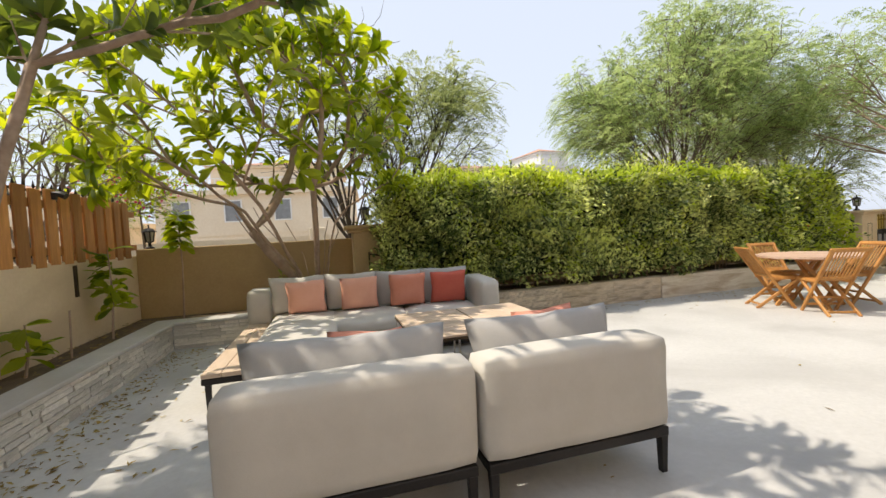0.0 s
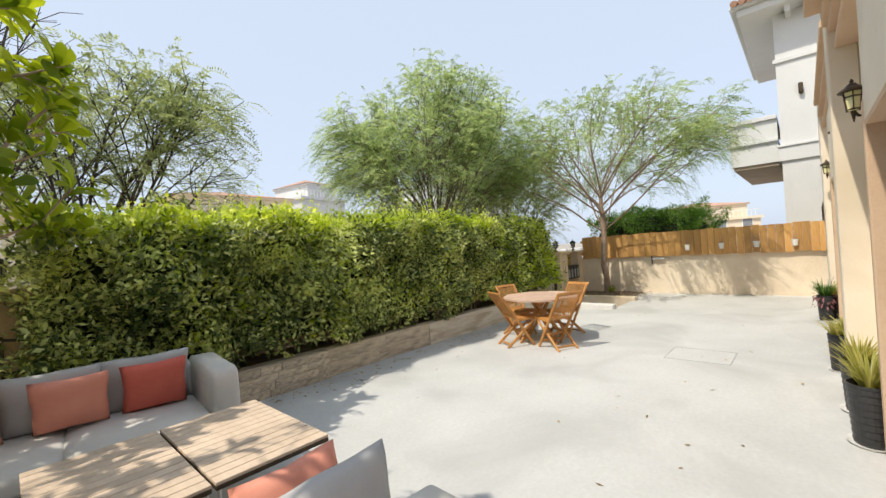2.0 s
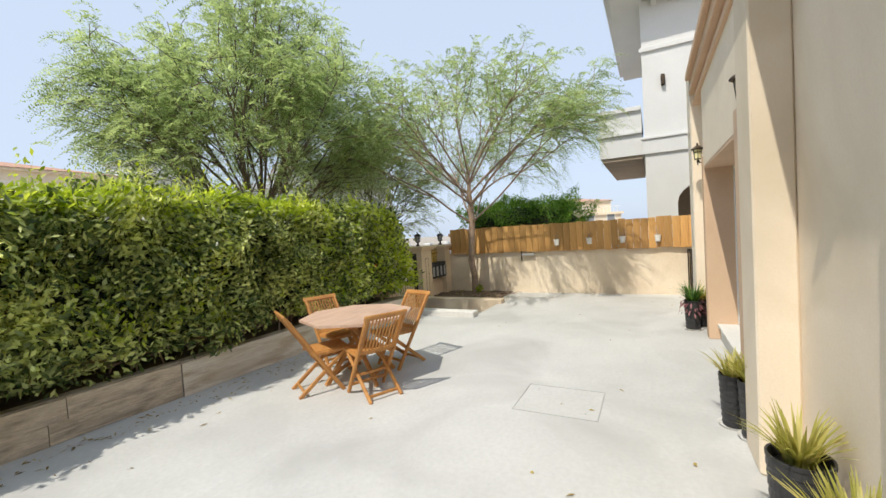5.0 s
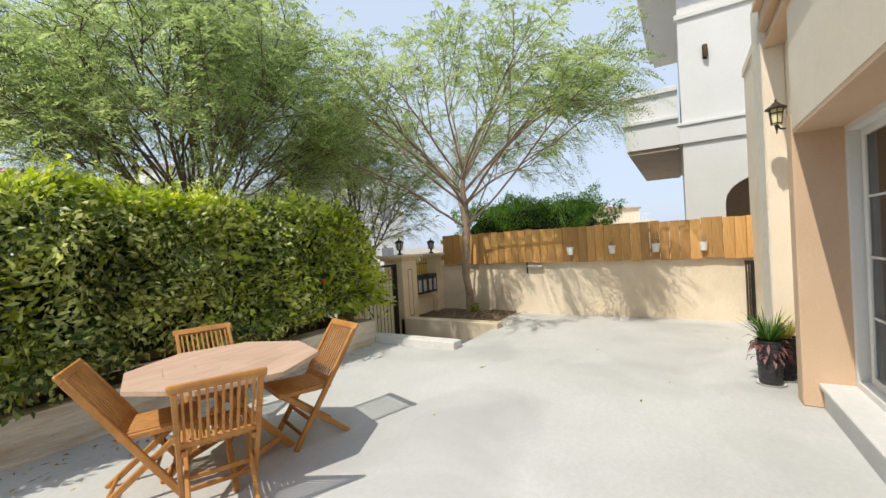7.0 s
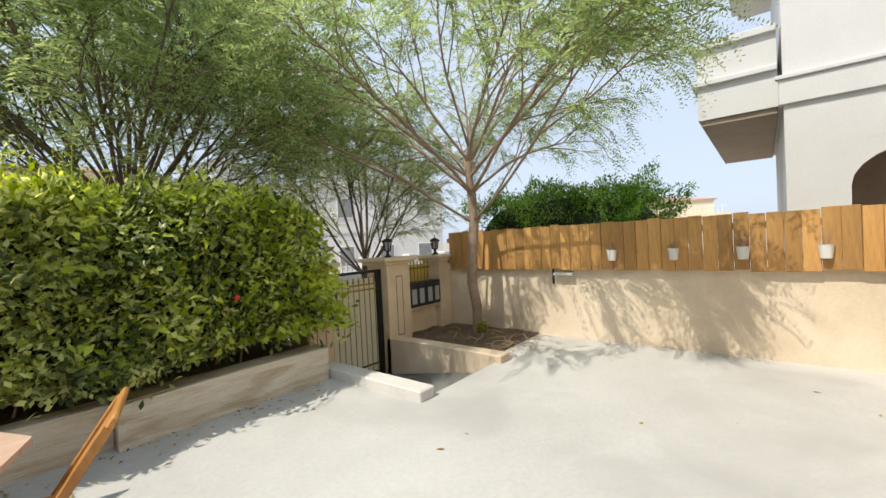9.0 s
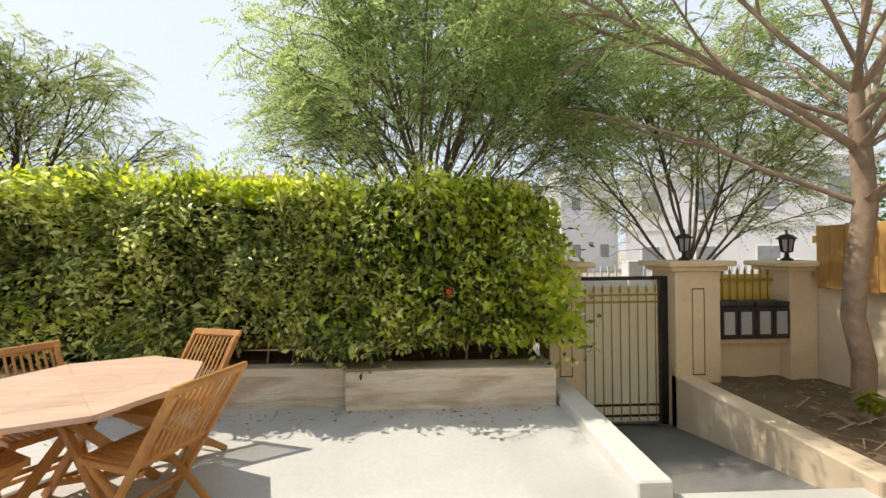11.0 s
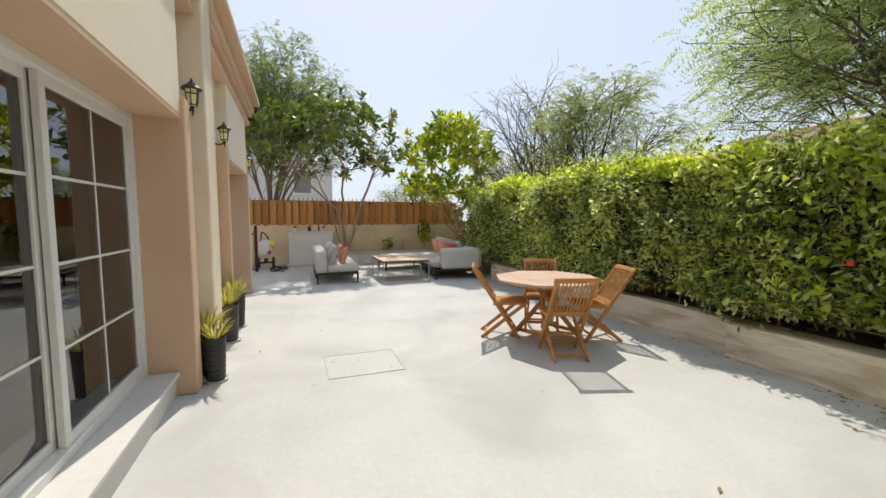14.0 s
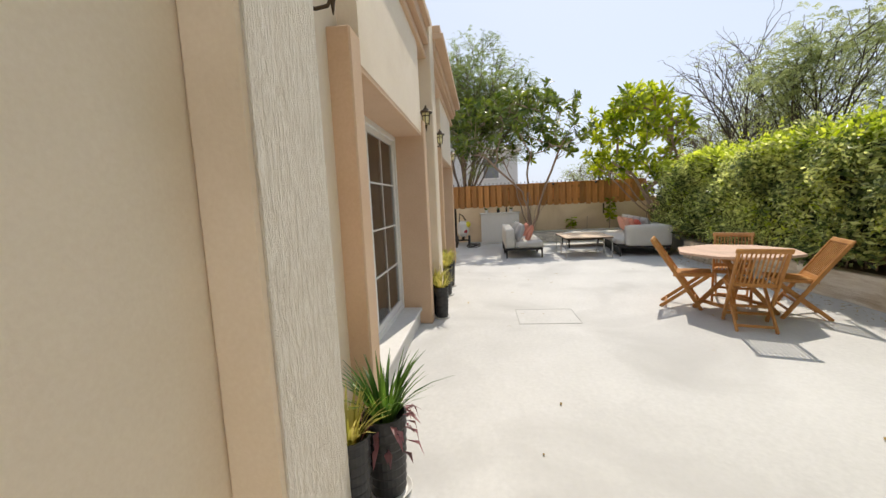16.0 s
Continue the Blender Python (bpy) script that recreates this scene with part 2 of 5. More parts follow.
    "frangi_leaf": leaf_mat("frangi_leaf", (0.11, 0.18, 0.018), (0.44, 0.51, 0.06), 0.6),
    "acacia_leaf": leaf_mat("acacia_leaf", (0.15, 0.215, 0.085), (0.43, 0.52, 0.235), 0.62, 0.45),
    "acacia_grey": leaf_mat("acacia_grey", (0.17, 0.215, 0.09), (0.38, 0.43, 0.19), 0.55, 0.5),
    "acacia_dark": leaf_mat("acacia_dark", (0.10, 0.15, 0.045), (0.28, 0.35, 0.12), 0.5, 0.5),
    "bush_leaf": leaf_mat("bush_leaf", (0.02, 0.08, 0.012), (0.09, 0.22, 0.03), 0.4),
    "shrub_leaf": leaf_mat("shrub_leaf", (0.05, 0.14, 0.02), (0.26, 0.44, 0.08), 0.5),
    "grass_yellow": leaf_mat("grass_yellow", (0.32, 0.33, 0.07), (0.60, 0.55, 0.20), 0.45),
    "grass_dark": leaf_mat("grass_dark", (0.03, 0.09, 0.015), (0.13, 0.24, 0.05), 0.4),
    "pink_leaf": leaf_mat("pink_leaf", (0.16, 0.08, 0.08), (0.36, 0.16, 0.17), 0.4),
    "dead_leaf": leaf_mat("dead_leaf", (0.20, 0.13, 0.04), (0.46, 0.36, 0.12), 0.2, 0.8),
    "dark_leaf": leaf_mat("dark_leaf", (0.05, 0.09, 0.018), (0.23, 0.30, 0.05), 0.4, 0.33),
    "sheet": sheet_mat("sheet", (0.93, 0.88, 0.74), 0.7),
    "sheet_yellow": sheet_mat("sheet_yellow", (0.86, 0.70, 0.26), 0.4),
    # wall_sand warmed for the piers, skylight's grey cast countered in the colour
    "pier_render": mat("pier_render", (0.72, 0.56, 0.37), (0.84, 0.69, 0.49), 0.9, 35, 0.9, 0.4, 0.006, stain=(0.62, 0.48, 0.32)),
    "glass": glass_mat("glass", (0.7, 0.72, 0.71)),
}


# ---- building helpers ----
def empty(name, m, label, category, group="", kind=""):
    ob = new(name)
    ob.empty_display_size = 0.1
    ob.matrix_world = m
    return tagged(ob, label, category, group, kind)


def part(name, bm, material, parent=None, label=""):
    """One bmesh (or mesh) as one mesh object, under a thing where given."""
    if isinstance(bm, bmesh.types.BMesh):
        me = bpy.data.meshes.new(name)
        bm.normal_update()
        bm.to_mesh(me)
        bm.free()
    else:
        me = bm
    if material and not me.materials:
        me.materials.append(M[material])
    ob = new(name, me)
    if parent:
        ob.parent = parent
    return tagged(ob, label)


def smooth(ob, on=True):
    ob.data.polygons.foreach_set("use_smooth", [on] * len(ob.data.polygons))
    return ob


def box(bm, x0, x1, y0, y1, z0, z1, bevel=0.0, seg=1):
    vs = bmesh.ops.create_cube(bm, size=1.0)["verts"]
    for v in vs:
        v.co = Vector((x0 + (v.co.x + 0.5) * (x1 - x0), y0 + (v.co.y + 0.5) * (y1 - y0), z0 + (v.co.z + 0.5) * (z1 - z0)))
    if bevel:
        es = {e for v in vs for e in v.link_edges}
        bmesh.ops.bevel(bm, geom=list(es), offset=bevel, segments=seg, profile=0.6, affect="EDGES")
    return bm


def slab(x0, x1, y0, y1, z0, z1, bevel=0.0, seg=1):
    return box(bmesh.new(), x0, x1, y0, y1, z0, z1, bevel, seg)


def bar(bm, p, q, w, h, bevel=0.004, up=(0, 0, 1)):
    """A squared timber or bar from p to q, w wide and h deep."""
    p, q = Vector(p), Vector(q)
    d = (q - p).normalized()
    u = Vector(up)
    if abs(d.dot(u)) > 0.95:
        u = Vector((0, 1, 0))
    s = d.cross(u).normalized()
    u = s.cross(d)
    m = Matrix((s * w, d * (q - p).length, u * h)).transposed().to_4x4()
    m.translation = (p + q) / 2
    vs = bmesh.ops.create_cube(bm, size=1.0, matrix=m)["verts"]
    if bevel:
        bmesh.ops.bevel(bm, geom=list({e for v in vs for e in v.link_edges}), offset=bevel, segments=1, affect="EDGES")
    return bm


def tube(bm, pts, radii, sides=8, cap=True):
    """A round rod through the points, of the radii given."""
    pts = [Vector(p) for p in pts]
    if not hasattr(radii, "__len__"):
        radii = [radii] * len(pts)
    rings, side = [], Vector((1, 0, 0))
    for i, p in enumerate(pts):
        d = (pts[min(i + 1, len(pts) - 1)] - pts[max(i - 1, 0)]).normalized()
        side = side - d * side.dot(d)
        if side.length < 0.05:
            side = d.orthogonal()
        side.normalize()
        o = d.cross(side)
        rings.append([bm.verts.new(p + (side * math.cos(a) + o * math.sin(a)) * radii[i]) for a in (math.tau * k / sides for k in range(sides))])
    for a, b in zip(rings, rings[1:]):
        for k in range(sides):
            bm.faces.new((a[k], a[(k + 1) % sides], b[(k + 1) % sides], b[k]))
    if cap:
        bm.faces.new(rings[0][::-1])
        bm.faces.new(rings[-1])
    return bm


def turned(bm, profile, sides=24, x=0.0, y=0.0):
    """A turned body: profile of (radius, height)."""
    rings = [[bm.verts.new((x + r * math.cos(math.tau * k / sides), y + r * math.sin(math.tau * k / sides), z)) for k in range(sides)] for r, z in profile]
    for a, b in zip(rings, rings[1:]):
        for k in range(sides):
            bm.faces.new((a[k], a[(k + 1) % sides], b[(k + 1) % sides], b[k]))
    bm.faces.new(rings[0][::-1])
    bm.faces.new(rings[-1])
    return bm


def soft_box(x0, x1, y0, y1, z0, z1, r=0.05, puff=0.015, seed=0):
    """An upholstered block: round edges, a little swollen and uneven."""
    bm = slab(x0, x1, y0, y1, z0, z1)
    bmesh.ops.subdivide_edges(bm, edges=bm.edges[:], cuts=7, use_grid_fill=True)
    c = Vector(((x0 + x1) / 2, (y0 + y1) / 2, (z0 + z1) / 2))
    h = Vector(((x1 - x0) / 2, (y1 - y0) / 2, (z1 - z0) / 2))
    for v in bm.verts:
        d = v.co - c
        k = Vector([math.copysign(min(abs(d[i]), h[i] - r), d[i]) for i in range(3)])
        e = d - k
        if e.length > 1e-6:
            e = e.normalized() * r
        u = [d[i] / h[i] for i in range(3)]
        v.co = c + k + e
        for i in range(3):
            if abs(u[i]) > 0.99:
                w = 1.0
                for j in range(3):
                    if j != i:
                        w *= 1 - u[j] ** 2
                v.co[i] += math.copysign(puff * w, u[i])
        v.co += noise.noise_vector(v.co * 4 + Vector((seed, 0, 0))) * 0.006
    return bm


def cushion(w, h, d, seed=0):
    """A stuffed cushion standing on its edge: w wide (x), h high (z), d thick (y), with pinched corners."""
    bm, n = bmesh.new(), 14
    grid = {}
    for s in (1, -1):
        for i in range(n + 1):
            for j in range(n + 1):
                u, v = 2 * i / n - 1, 2 * j / n - 1
                if s < 0 and (i in (0, n) or j in (0, n)):
                    grid[s, i, j] = grid[1, i, j]
                    continue
                pin = 1 - 0.07 * (1 - abs(u * v)) * max(abs(u), abs(v)) ** 4
                t = ((1 - u * u) * (1 - v * v)) ** 0.42 * d / 2
                p = Vector((u * w / 2 * pin, s * t, v * h / 2 * pin))
                p += noise.noise_vector(p * 6 + Vector((seed * 3.1, 0, 0))) * 0.012
                grid[s, i, j] = bm.verts.new(p)
        for i in range(n):
            for j in range(n):
                q = [grid[s, i, j], grid[s, i + 1, j], grid[s, i + 1, j + 1], grid[s, i, j + 1]]
                bm.faces.new(q if s < 0 else q[::-1])
    return bm


def raw_mesh(name, verts, tris):
    """A mesh from arrays, for things of very many pieces."""
    me = bpy.data.meshes.new(name)
    me.vertices.add(len(verts))
    me.vertices.foreach_set("co", verts.astype(np.float32).ravel())
    me.loops.add(tris.size)
    me.loops.foreach_set("vertex_index", tris.astype(np.int32).ravel())
    me.polygons.add(len(tris))
    me.polygons.foreach_set("loop_start", np.arange(0, tris.size, 3, dtype=np.int32))
    me.polygons.foreach_set("loop_total", np.full(len(tris), 3, dtype=np.int32))
    me.update(calc_edges=True)
    return me


def unit(a):
    return a / np.maximum(np.linalg.norm(a, axis=1, keepdims=True), 1e-9)


def leaves(name, at, way, face, length, width, fold=0.25, bend=0.0):
    """Pointed leaves: at (n,3) their stalks, way their direction, face their upper side; length and width per leaf."""
    n = len(at)
    way = unit(way)
    side = unit(np.cross(way, face))
    up = np.cross(side, way)
    L, W = np.broadcast_to(length, n)[:, None], np.broadcast_to(width, n)[:, None]
    mid = at + way * L * 0.55 + up * (bend * L * 0.15)
    v = np.stack([at, mid + side * W * 0.5 + up * W * fold, mid - side * W * 0.5 + up * W * fold, at + way * L - up * (bend * L * 0.3), mid], 1).reshape(-1, 3)
    base = (np.arange(n) * 5)[:, None]
    t = np.stack([base + np.array([[0, 1, 4]]), base + np.array([[1, 3, 4]]), base + np.array([[0, 4, 2]]), base + np.array([[4, 3, 2]])], 1).reshape(-1, 3)
    return raw_mesh(name, v, t)


def broad_leaves(name, at, way, face, length, width, fold=0.12, bend=0.7):
    """Paddle-shaped leaves, widest past their middle, with a fold along the rib and a droop."""
    n = len(at)
    way = unit(way)
    side = unit(np.cross(way, face))
    up = np.cross(side, way)
    L, W = np.broadcast_to(length, n)[:, None], np.broadcast_to(width, n)[:, None]
    rib = lambda s: at + way * L * s + up * L * bend * (0.35 * s - 0.5 * s * s)
    rows = [rib(0)]
    for s, w in ((0.3, 0.28), (0.62, 0.5), (0.86, 0.38)):
        rows += [rib(s) + side * W * w + up * W * fold * w * 2, rib(s), rib(s) - side * W * w + up * W * fold * w * 2]
    rows.append(rib(1.0))
    v = np.stack(rows, 1).reshape(-1, 3)
    base = (np.arange(n) * 11)[:, None]
    tri = [(0, 1, 2), (0, 2, 3)]
    for a in (1, 4):
        tri += [(a, a + 3, a + 4), (a, a + 4, a + 1), (a + 1, a + 4, a + 5), (a + 1, a + 5, a + 2)]
    tri += [(7, 10, 8), (8, 10, 9)]
    return raw_mesh(name, v, np.stack([base + np.array([t]) for t in tri], 1).reshape(-1, 3))


def leaflets(name, at, way, face, length, width):
    """Small flat leaflets of two triangles each."""
    n = len(at)
    way = unit(way)
    side = unit(np.cross(way, face))
    L, W = length[:, None], width[:, None]
    v = np.stack([at, at + way * L * 0.5 + side * W * 0.5, at + way * L, at + way * L * 0.5 - side * W * 0.5], 1).reshape(-1, 3)
    base = (np.arange(n) * 4)[:, None]
    return raw_mesh(name, v, np.stack([base + np.array([[0, 1, 2]]), base + np.array([[0, 2, 3]])], 1).reshape(-1, 3))


# ---- setting ----
def structure(name, bm, material, label, category):
    return tagged(part(name, bm, material), label, category, kind="structure")


structure("ground", slab(-400, 400, -400, 400, -0.8, -0.62), "ground", "pale dusty sand and paving of the streets around", "ground")
fl = slab(-2.1, 10.76, -3.2, 6.7, -0.6, 0)
box(fl, 10.76, 12.02, -3.2, 4.45, -0.6, 0)
box(fl, 12.02, 13.65, -3.2, 6.7, -0.6, 0)
structure("floor", fl, "paving", "light grey stamped concrete patio floor in full sun", "floor")
bm = bmesh.new()
for a, b, z in ((10.77, 4.46, -0.12), (12.01, 4.46, -0.12), (12.01, 6.9, -0.56), (10.77, 6.9, -0.56)):
    bm.verts.new((a, b, z))
bm.verts.ensure_lookup_table()
f = bm.faces.new(bm.verts[:])
bmesh.ops.solidify(bm, geom=[f], thickness=0.1)
structure("walkway", bm, "cap_stone", "grey concrete ramp sloping down to the garden gate", "walkway")
structure("kerb_1", slab(10.56, 10.78, 4.4, 6.42, -0.58, 0.11, 0.012), "concrete_white", "low white rendered kerb beside the ramp", "kerb")
structure("kerb_2", slab(12.0, 12.22, 4.35, 6.42, -0.58, 0.1, 0.012), "wall_sand", "low sand-coloured rendered kerb between ramp and tree bed", "kerb")

# boundary walls
structure("wall_west", slab(-2.32, -2.1, -3.2, 7.3, -0.6, 1.25, 0.01), "wall_sand_shade_side", "sand-coloured rendered garden wall under a wooden fence", "wall")
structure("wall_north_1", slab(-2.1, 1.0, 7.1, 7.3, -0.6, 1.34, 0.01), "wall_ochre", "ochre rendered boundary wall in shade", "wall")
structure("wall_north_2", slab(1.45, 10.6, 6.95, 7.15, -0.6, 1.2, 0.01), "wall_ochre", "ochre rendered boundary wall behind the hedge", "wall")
structure("wall_east", slab(13.646, 13.86, -3.2, 6.75, -0.6, 1.06, 0.01), "wall_sand", "sand-coloured rendered garden wall with dappled tree shade", "wall")
# out of view; its height is made up to cut the sky fill
structure("wall_south", slab(-2.32, 2.5, -3.4, -3.2, -0.6, 5.6), "wall_sand", "unseen tall wall added to hold back sky light from the south", "wall")


def pier(name, x0, x1, y0, y1, top, groove=True):
    bm = slab(x0, x1, y0, y1, -0.6, top, 0.008)
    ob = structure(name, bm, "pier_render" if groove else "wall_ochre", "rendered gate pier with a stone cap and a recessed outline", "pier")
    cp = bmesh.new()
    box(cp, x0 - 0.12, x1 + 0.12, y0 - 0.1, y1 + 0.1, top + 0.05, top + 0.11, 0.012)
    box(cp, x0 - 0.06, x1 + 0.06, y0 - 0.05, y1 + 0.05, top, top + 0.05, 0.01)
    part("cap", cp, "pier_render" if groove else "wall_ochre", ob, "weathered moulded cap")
    if groove and name != "pier_3":
        g, c, w = bmesh.new(), (x0 + x1) / 2, 0.07
        y = y0 - 0.003
        for a, b, z0, z1 in ((c - w, c - w + 0.008, 0.12, top - 0.2), (c + w - 0.008, c + w, 0.12, top - 0.2), (c - w, c + w, top - 0.2, top - 0.188), (c - w, c + w, 0.108, 0.12)):
            box(g, a, b, y, y + 0.01, z0, z1)
        part("groove", g, "bronze", ob, "dark grooved outline")
    return ob


pier("pier_1", 10.62, 10.98, 6.35, 6.75, 1.24)
pier("pier_2", 12.0, 12.5, 6.32, 6.78, 1.24)
pier("pier_3", 13.32, 13.64, 6.36, 6.78, 1.22)
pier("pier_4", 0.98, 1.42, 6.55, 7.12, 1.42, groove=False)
lw = slab(12.5, 13.32, 6.48, 6.7, -0.6, 0.42, 0.006)
box(lw, 12.5, 13.32, 6.4, 6.72, 0.42, 0.48, 0.01)
structure("wall_north_3", lw, "pier_render", "low rendered wall with a ledge between two piers", "wall")


# house
HOUSE = [(a, b, 0.1, 0.6, 0, 3.3) for a, b in ((2.5, 2.8), (5.28, 7.5), (10.12, 13.65))]
for a, b in ((2.8, 5.28), (7.5, 10.12)):
    HOUSE += [(a, b, 0.1, 0.6, 2.31, 3.3), (a + 0.12, b - 0.12, 0.6, 0.725, 2.305, 3.3)]
HOUSE += [(2.5, 13.65, 0.1, 0.6, 3.3, 3.9), (2.5, 2.72, -3.2, 0.1, 0, 3.9), (2.72, 13.65, -3.2, -3.0, 0, 3.9), (13.45, 13.646, -3.0, 0.1, 0, 3.9)]
for k, a in enumerate(HOUSE):
    structure("wall_house_%d" % (k + 1), slab(*a), "render_cream", "cream rendered house wall round the window bays", "wall")
structure("roof_house", slab(2.4, 13.7, -3.3, 0.62, 3.9, 4.05, 0.02), "render_cream", "flat cream rendered roof edge of the house", "roof")
structure("pilaster_1", slab(6.7, 7.1, 0.6, 0.815, 0, 3.9, 0.012), "render_cream", "cream rendered pilaster between the window bays", "pilaster")
pl2 = structure("pilaster_2", slab(10.82, 11.33, 0.6, 0.782, 0, 3.9, 0.012), "render_cream", "cream pilaster with a coarse combed render face", "pilaster")
part("render_face", slab(10.826, 11.324, 0.778, 0.79, 0.004, 3.89, 0.004), "render_rough", pl2, "coarse combed pale render")
for k, (a, b, out) in enumerate(((2.38, 6.7, 0.12), (7.1, 10.82, 0.0))):
    bm = bmesh.new()
    for z0, z1, y in ((3.3, 3.36, 0.76), (3.36, 3.47, 0.73), (3.47, 3.53, 0.8), (3.53, 3.68, 0.78 + out * 0.5), (3.68, 3.76, 0.84 + out), (3.76, 3.86, 0.8 + out)):
        box(bm, a, b, 0.4, y, z0, z1, 0.008)
    structure("cornice_%d" % (k + 1), bm, "render_tan", "tan stepped cornice moulding along the house", "cornice")
rm = bmesh.new()
box(rm, 2.73, 13.44, -2.99, 0.08, 0.12, 2.9)
bmesh.ops.reverse_faces(rm, faces=rm.faces[:])
for f in [f for f in rm.faces if f.calc_center_median().y > 0.0]:
    rm.faces.remove(f)
structure("room", rm, "interior_shade", "dim brown room behind the windows", "room")


def window_bay(k, x0, x1, post, out):
    """A recessed sliding window between tan surrounds."""
    st = bmesh.new()
    box(st, x0 - 0.18, x0, 0.105, out, 0, 2.45, 0.01)
    box(st, x1, x1 + post, 0.105, 0.73, 0, 2.45, 0.01)
    box(st, x0, x1, 0.105, 0.722, 2.27, 2.305)
    structure("trim_%d" % k, st, "render_tan", "tan rendered surround of the window bay", "trim")
    sl = bmesh.new()
    box(sl, x0, x1, 0.11, 0.6, 0, 0.17)
    box(sl, x0, x1, 0.11, 0.63, 0.17, 0.21, 0.008)
    structure("sill_%d" % k, sl, "concrete_white", "white stone step along the sliding window", "sill")
    w = empty("window_%d" % k, pose(x0, 0.36, 0.21), "white-framed sliding glass door with small panes", "window", kind="structure")
    W, H, f = x1 - x0, 2.06, 0.055
    bm = bmesh.new()
    for a, b, c, d in ((0, W, H - f, H), (0, W, 0, f), (0, f, f, H - f), (W - f, W, f, H - f)):
        box(bm, a, b, -0.07, 0.05, c, d, 0.004)
    part("window_frame", bm, "white_frame", w)
    half = (W - 2 * f) / 2
    for s in range(2):
        a0 = f + s * (half - 0.03)
        y = 0.012 if s == 0 else -0.035
        sash = bmesh.new()
        for a, b, c, d in ((0, half, 0, 0.06), (0, half, H - 2 * f - 0.06, H - 2 * f), (0, 0.06, 0.06, H - 2 * f - 0.06), (half - 0.06, half, 0.06, H - 2 * f - 0.06)):
            box(sash, a0 + a, a0 + b, y - 0.018, y + 0.018, f + c, f + d, 0.003)
        so = part("sash", sash, "white_frame", w)
        pw, ph = (half - 0.12) / 2, (H - 2 * f - 0.12) / 4
        mt = bmesh.new()
        box(mt, a0 + half / 2 - 0.008, a0 + half / 2 + 0.008, y - 0.008, y + 0.008, f + 0.06, H - f - 0.06)
        for r in range(1, 4):
            for q in range(2):
                box(mt, a0 + 0.06 + q * pw + (0.008 if q else 0), a0 + 0.06 + (q + 1) * pw - (0 if q else 0.008), y - 0.008, y + 0.008, f + 0.06 + r * ph - 0.008, f + 0.06 + r * ph + 0.008)
        part("glazing_bar", mt, "white_frame", so)
        for r in range(4):
            for q in range(2):
                g = slab(a0 + 0.06 + q * pw, a0 + 0.06 + (q + 1) * pw, y - 0.003, y + 0.003, f + 0.06 + r * ph, f + 0.06 + (r + 1) * ph)
                p = part("pane", g, "glass", so)
                p.visible_shadow = False


window_bay(1, 2.9, 5.16, 0.1, 0.74)
window_bay(2, 7.62, 10.0, 0.19, 0.755)

# planting beds
structure("bed_wall_west", slab(-1.66, -1.44, 2.8, 6.45, 0, 0.32), "cap_stone", "raised bed wall clad in split stone strips", "bed wall")
structure("bed_cap_west", slab(-1.68, -1.38, 2.78, 6.22, 0.32, 0.362, 0.008), "coping", "grey stone coping of the raised bed", "coping")
structure("bed_wall_north", slab(-1.44, 2.95, 6.27, 6.45, 0, 0.32), "cap_stone", "raised bed wall clad in split stone strips behind the sofa", "bed wall")
structure("bed_cap_north", slab(-1.68, 2.95, 6.22, 6.5, 0.32, 0.362, 0.008), "coping", "grey stone coping of the raised bed", "coping")
so = slab(-2.1, -1.66, 2.8, 7.1, 0, 0.31)
box(so, -1.66, 2.95, 6.45, 7.1, 0, 0.31)
box(so, 2.95, 10.5, 6.1, 6.95, 0, 0.36)
box(so, 12.22, 13.645, 4.62, 6.48, 0.0, 0.03)
bmesh.ops.subdivide_edges(so, edges=[e for e in so.edges if e.calc_length() > 0.5], cuts=12, use_grid_fill=True)
for v in so.verts:
    if v.co.z > 0.02:
        v.co.z += 0.025 * noise.noise(v.co * 5)
structure("soil", so, "earth", "dry brown earth in the planting beds", "soil")
PLANTER = ((2.95, 4.15, 5.90), (4.15, 6.15, 5.97), (6.15, 8.53, 5.95), (8.53, 10.53, 5.84))
for k, (a, b, y) in enumerate(PLANTER):
    structure("planter_wall_%d" % (k + 1), slab(a, b, y + 0.03, 6.12, 0, 0.385, 0.006), "worn_stone", "low planter wall of worn tan stone under the hedge", "planter wall")

# ---- wall lamps, fences, gates ----
def wall_lantern(m):
    """A small bronze carriage lantern on a curled bracket; its back is at y = 0."""
    w = empty("wall_lantern", m, "small bronze wall lantern with amber glass", "lamp", "lanterns on the house")
    bm = bmesh.new()
    turned(bm, [(0.001, 0), (0.05, 0), (0.05, 0.012), (0.001, 0.014)], 12)
    bmesh.ops.rotate(bm, verts=bm.verts[:], cent=(0, 0, 0), matrix=Matrix.Rotation(-math.pi / 2, 3, "X"))
    part("wall_plate", bm, "bronze", w)
    bm = bmesh.new()
    tube(bm, [(0, 0.0, 0), (0, 0.07, -0.03), (0, 0.14, -0.02), (0, 0.17, 0.03)], 0.011, 8)
    tube(bm, [(0, 0.17, 0.03), (0, 0.17, -0.02), (0, 0.17, -0.07)], [0.02, 0.012, 0.004], 8)
    part("bracket", bm, "bronze", w)
    bm = turned(bmesh.new(), [(0.03, 0.03), (0.045, 0.04), (0.062, 0.19), (0.062, 0.2)], 6, 0, 0.17)
    part("lamp_glass", bm, "lamp_glass", w, "amber glass body")
    bm = bmesh.new()
    for k in range(6):
        a = math.tau * k / 6
        bar(bm, (0.047 * math.cos(a), 0.17 + 0.047 * math.sin(a), 0.03), (0.066 * math.cos(a), 0.17 + 0.066 * math.sin(a), 0.2), 0.009, 0.009, 0)
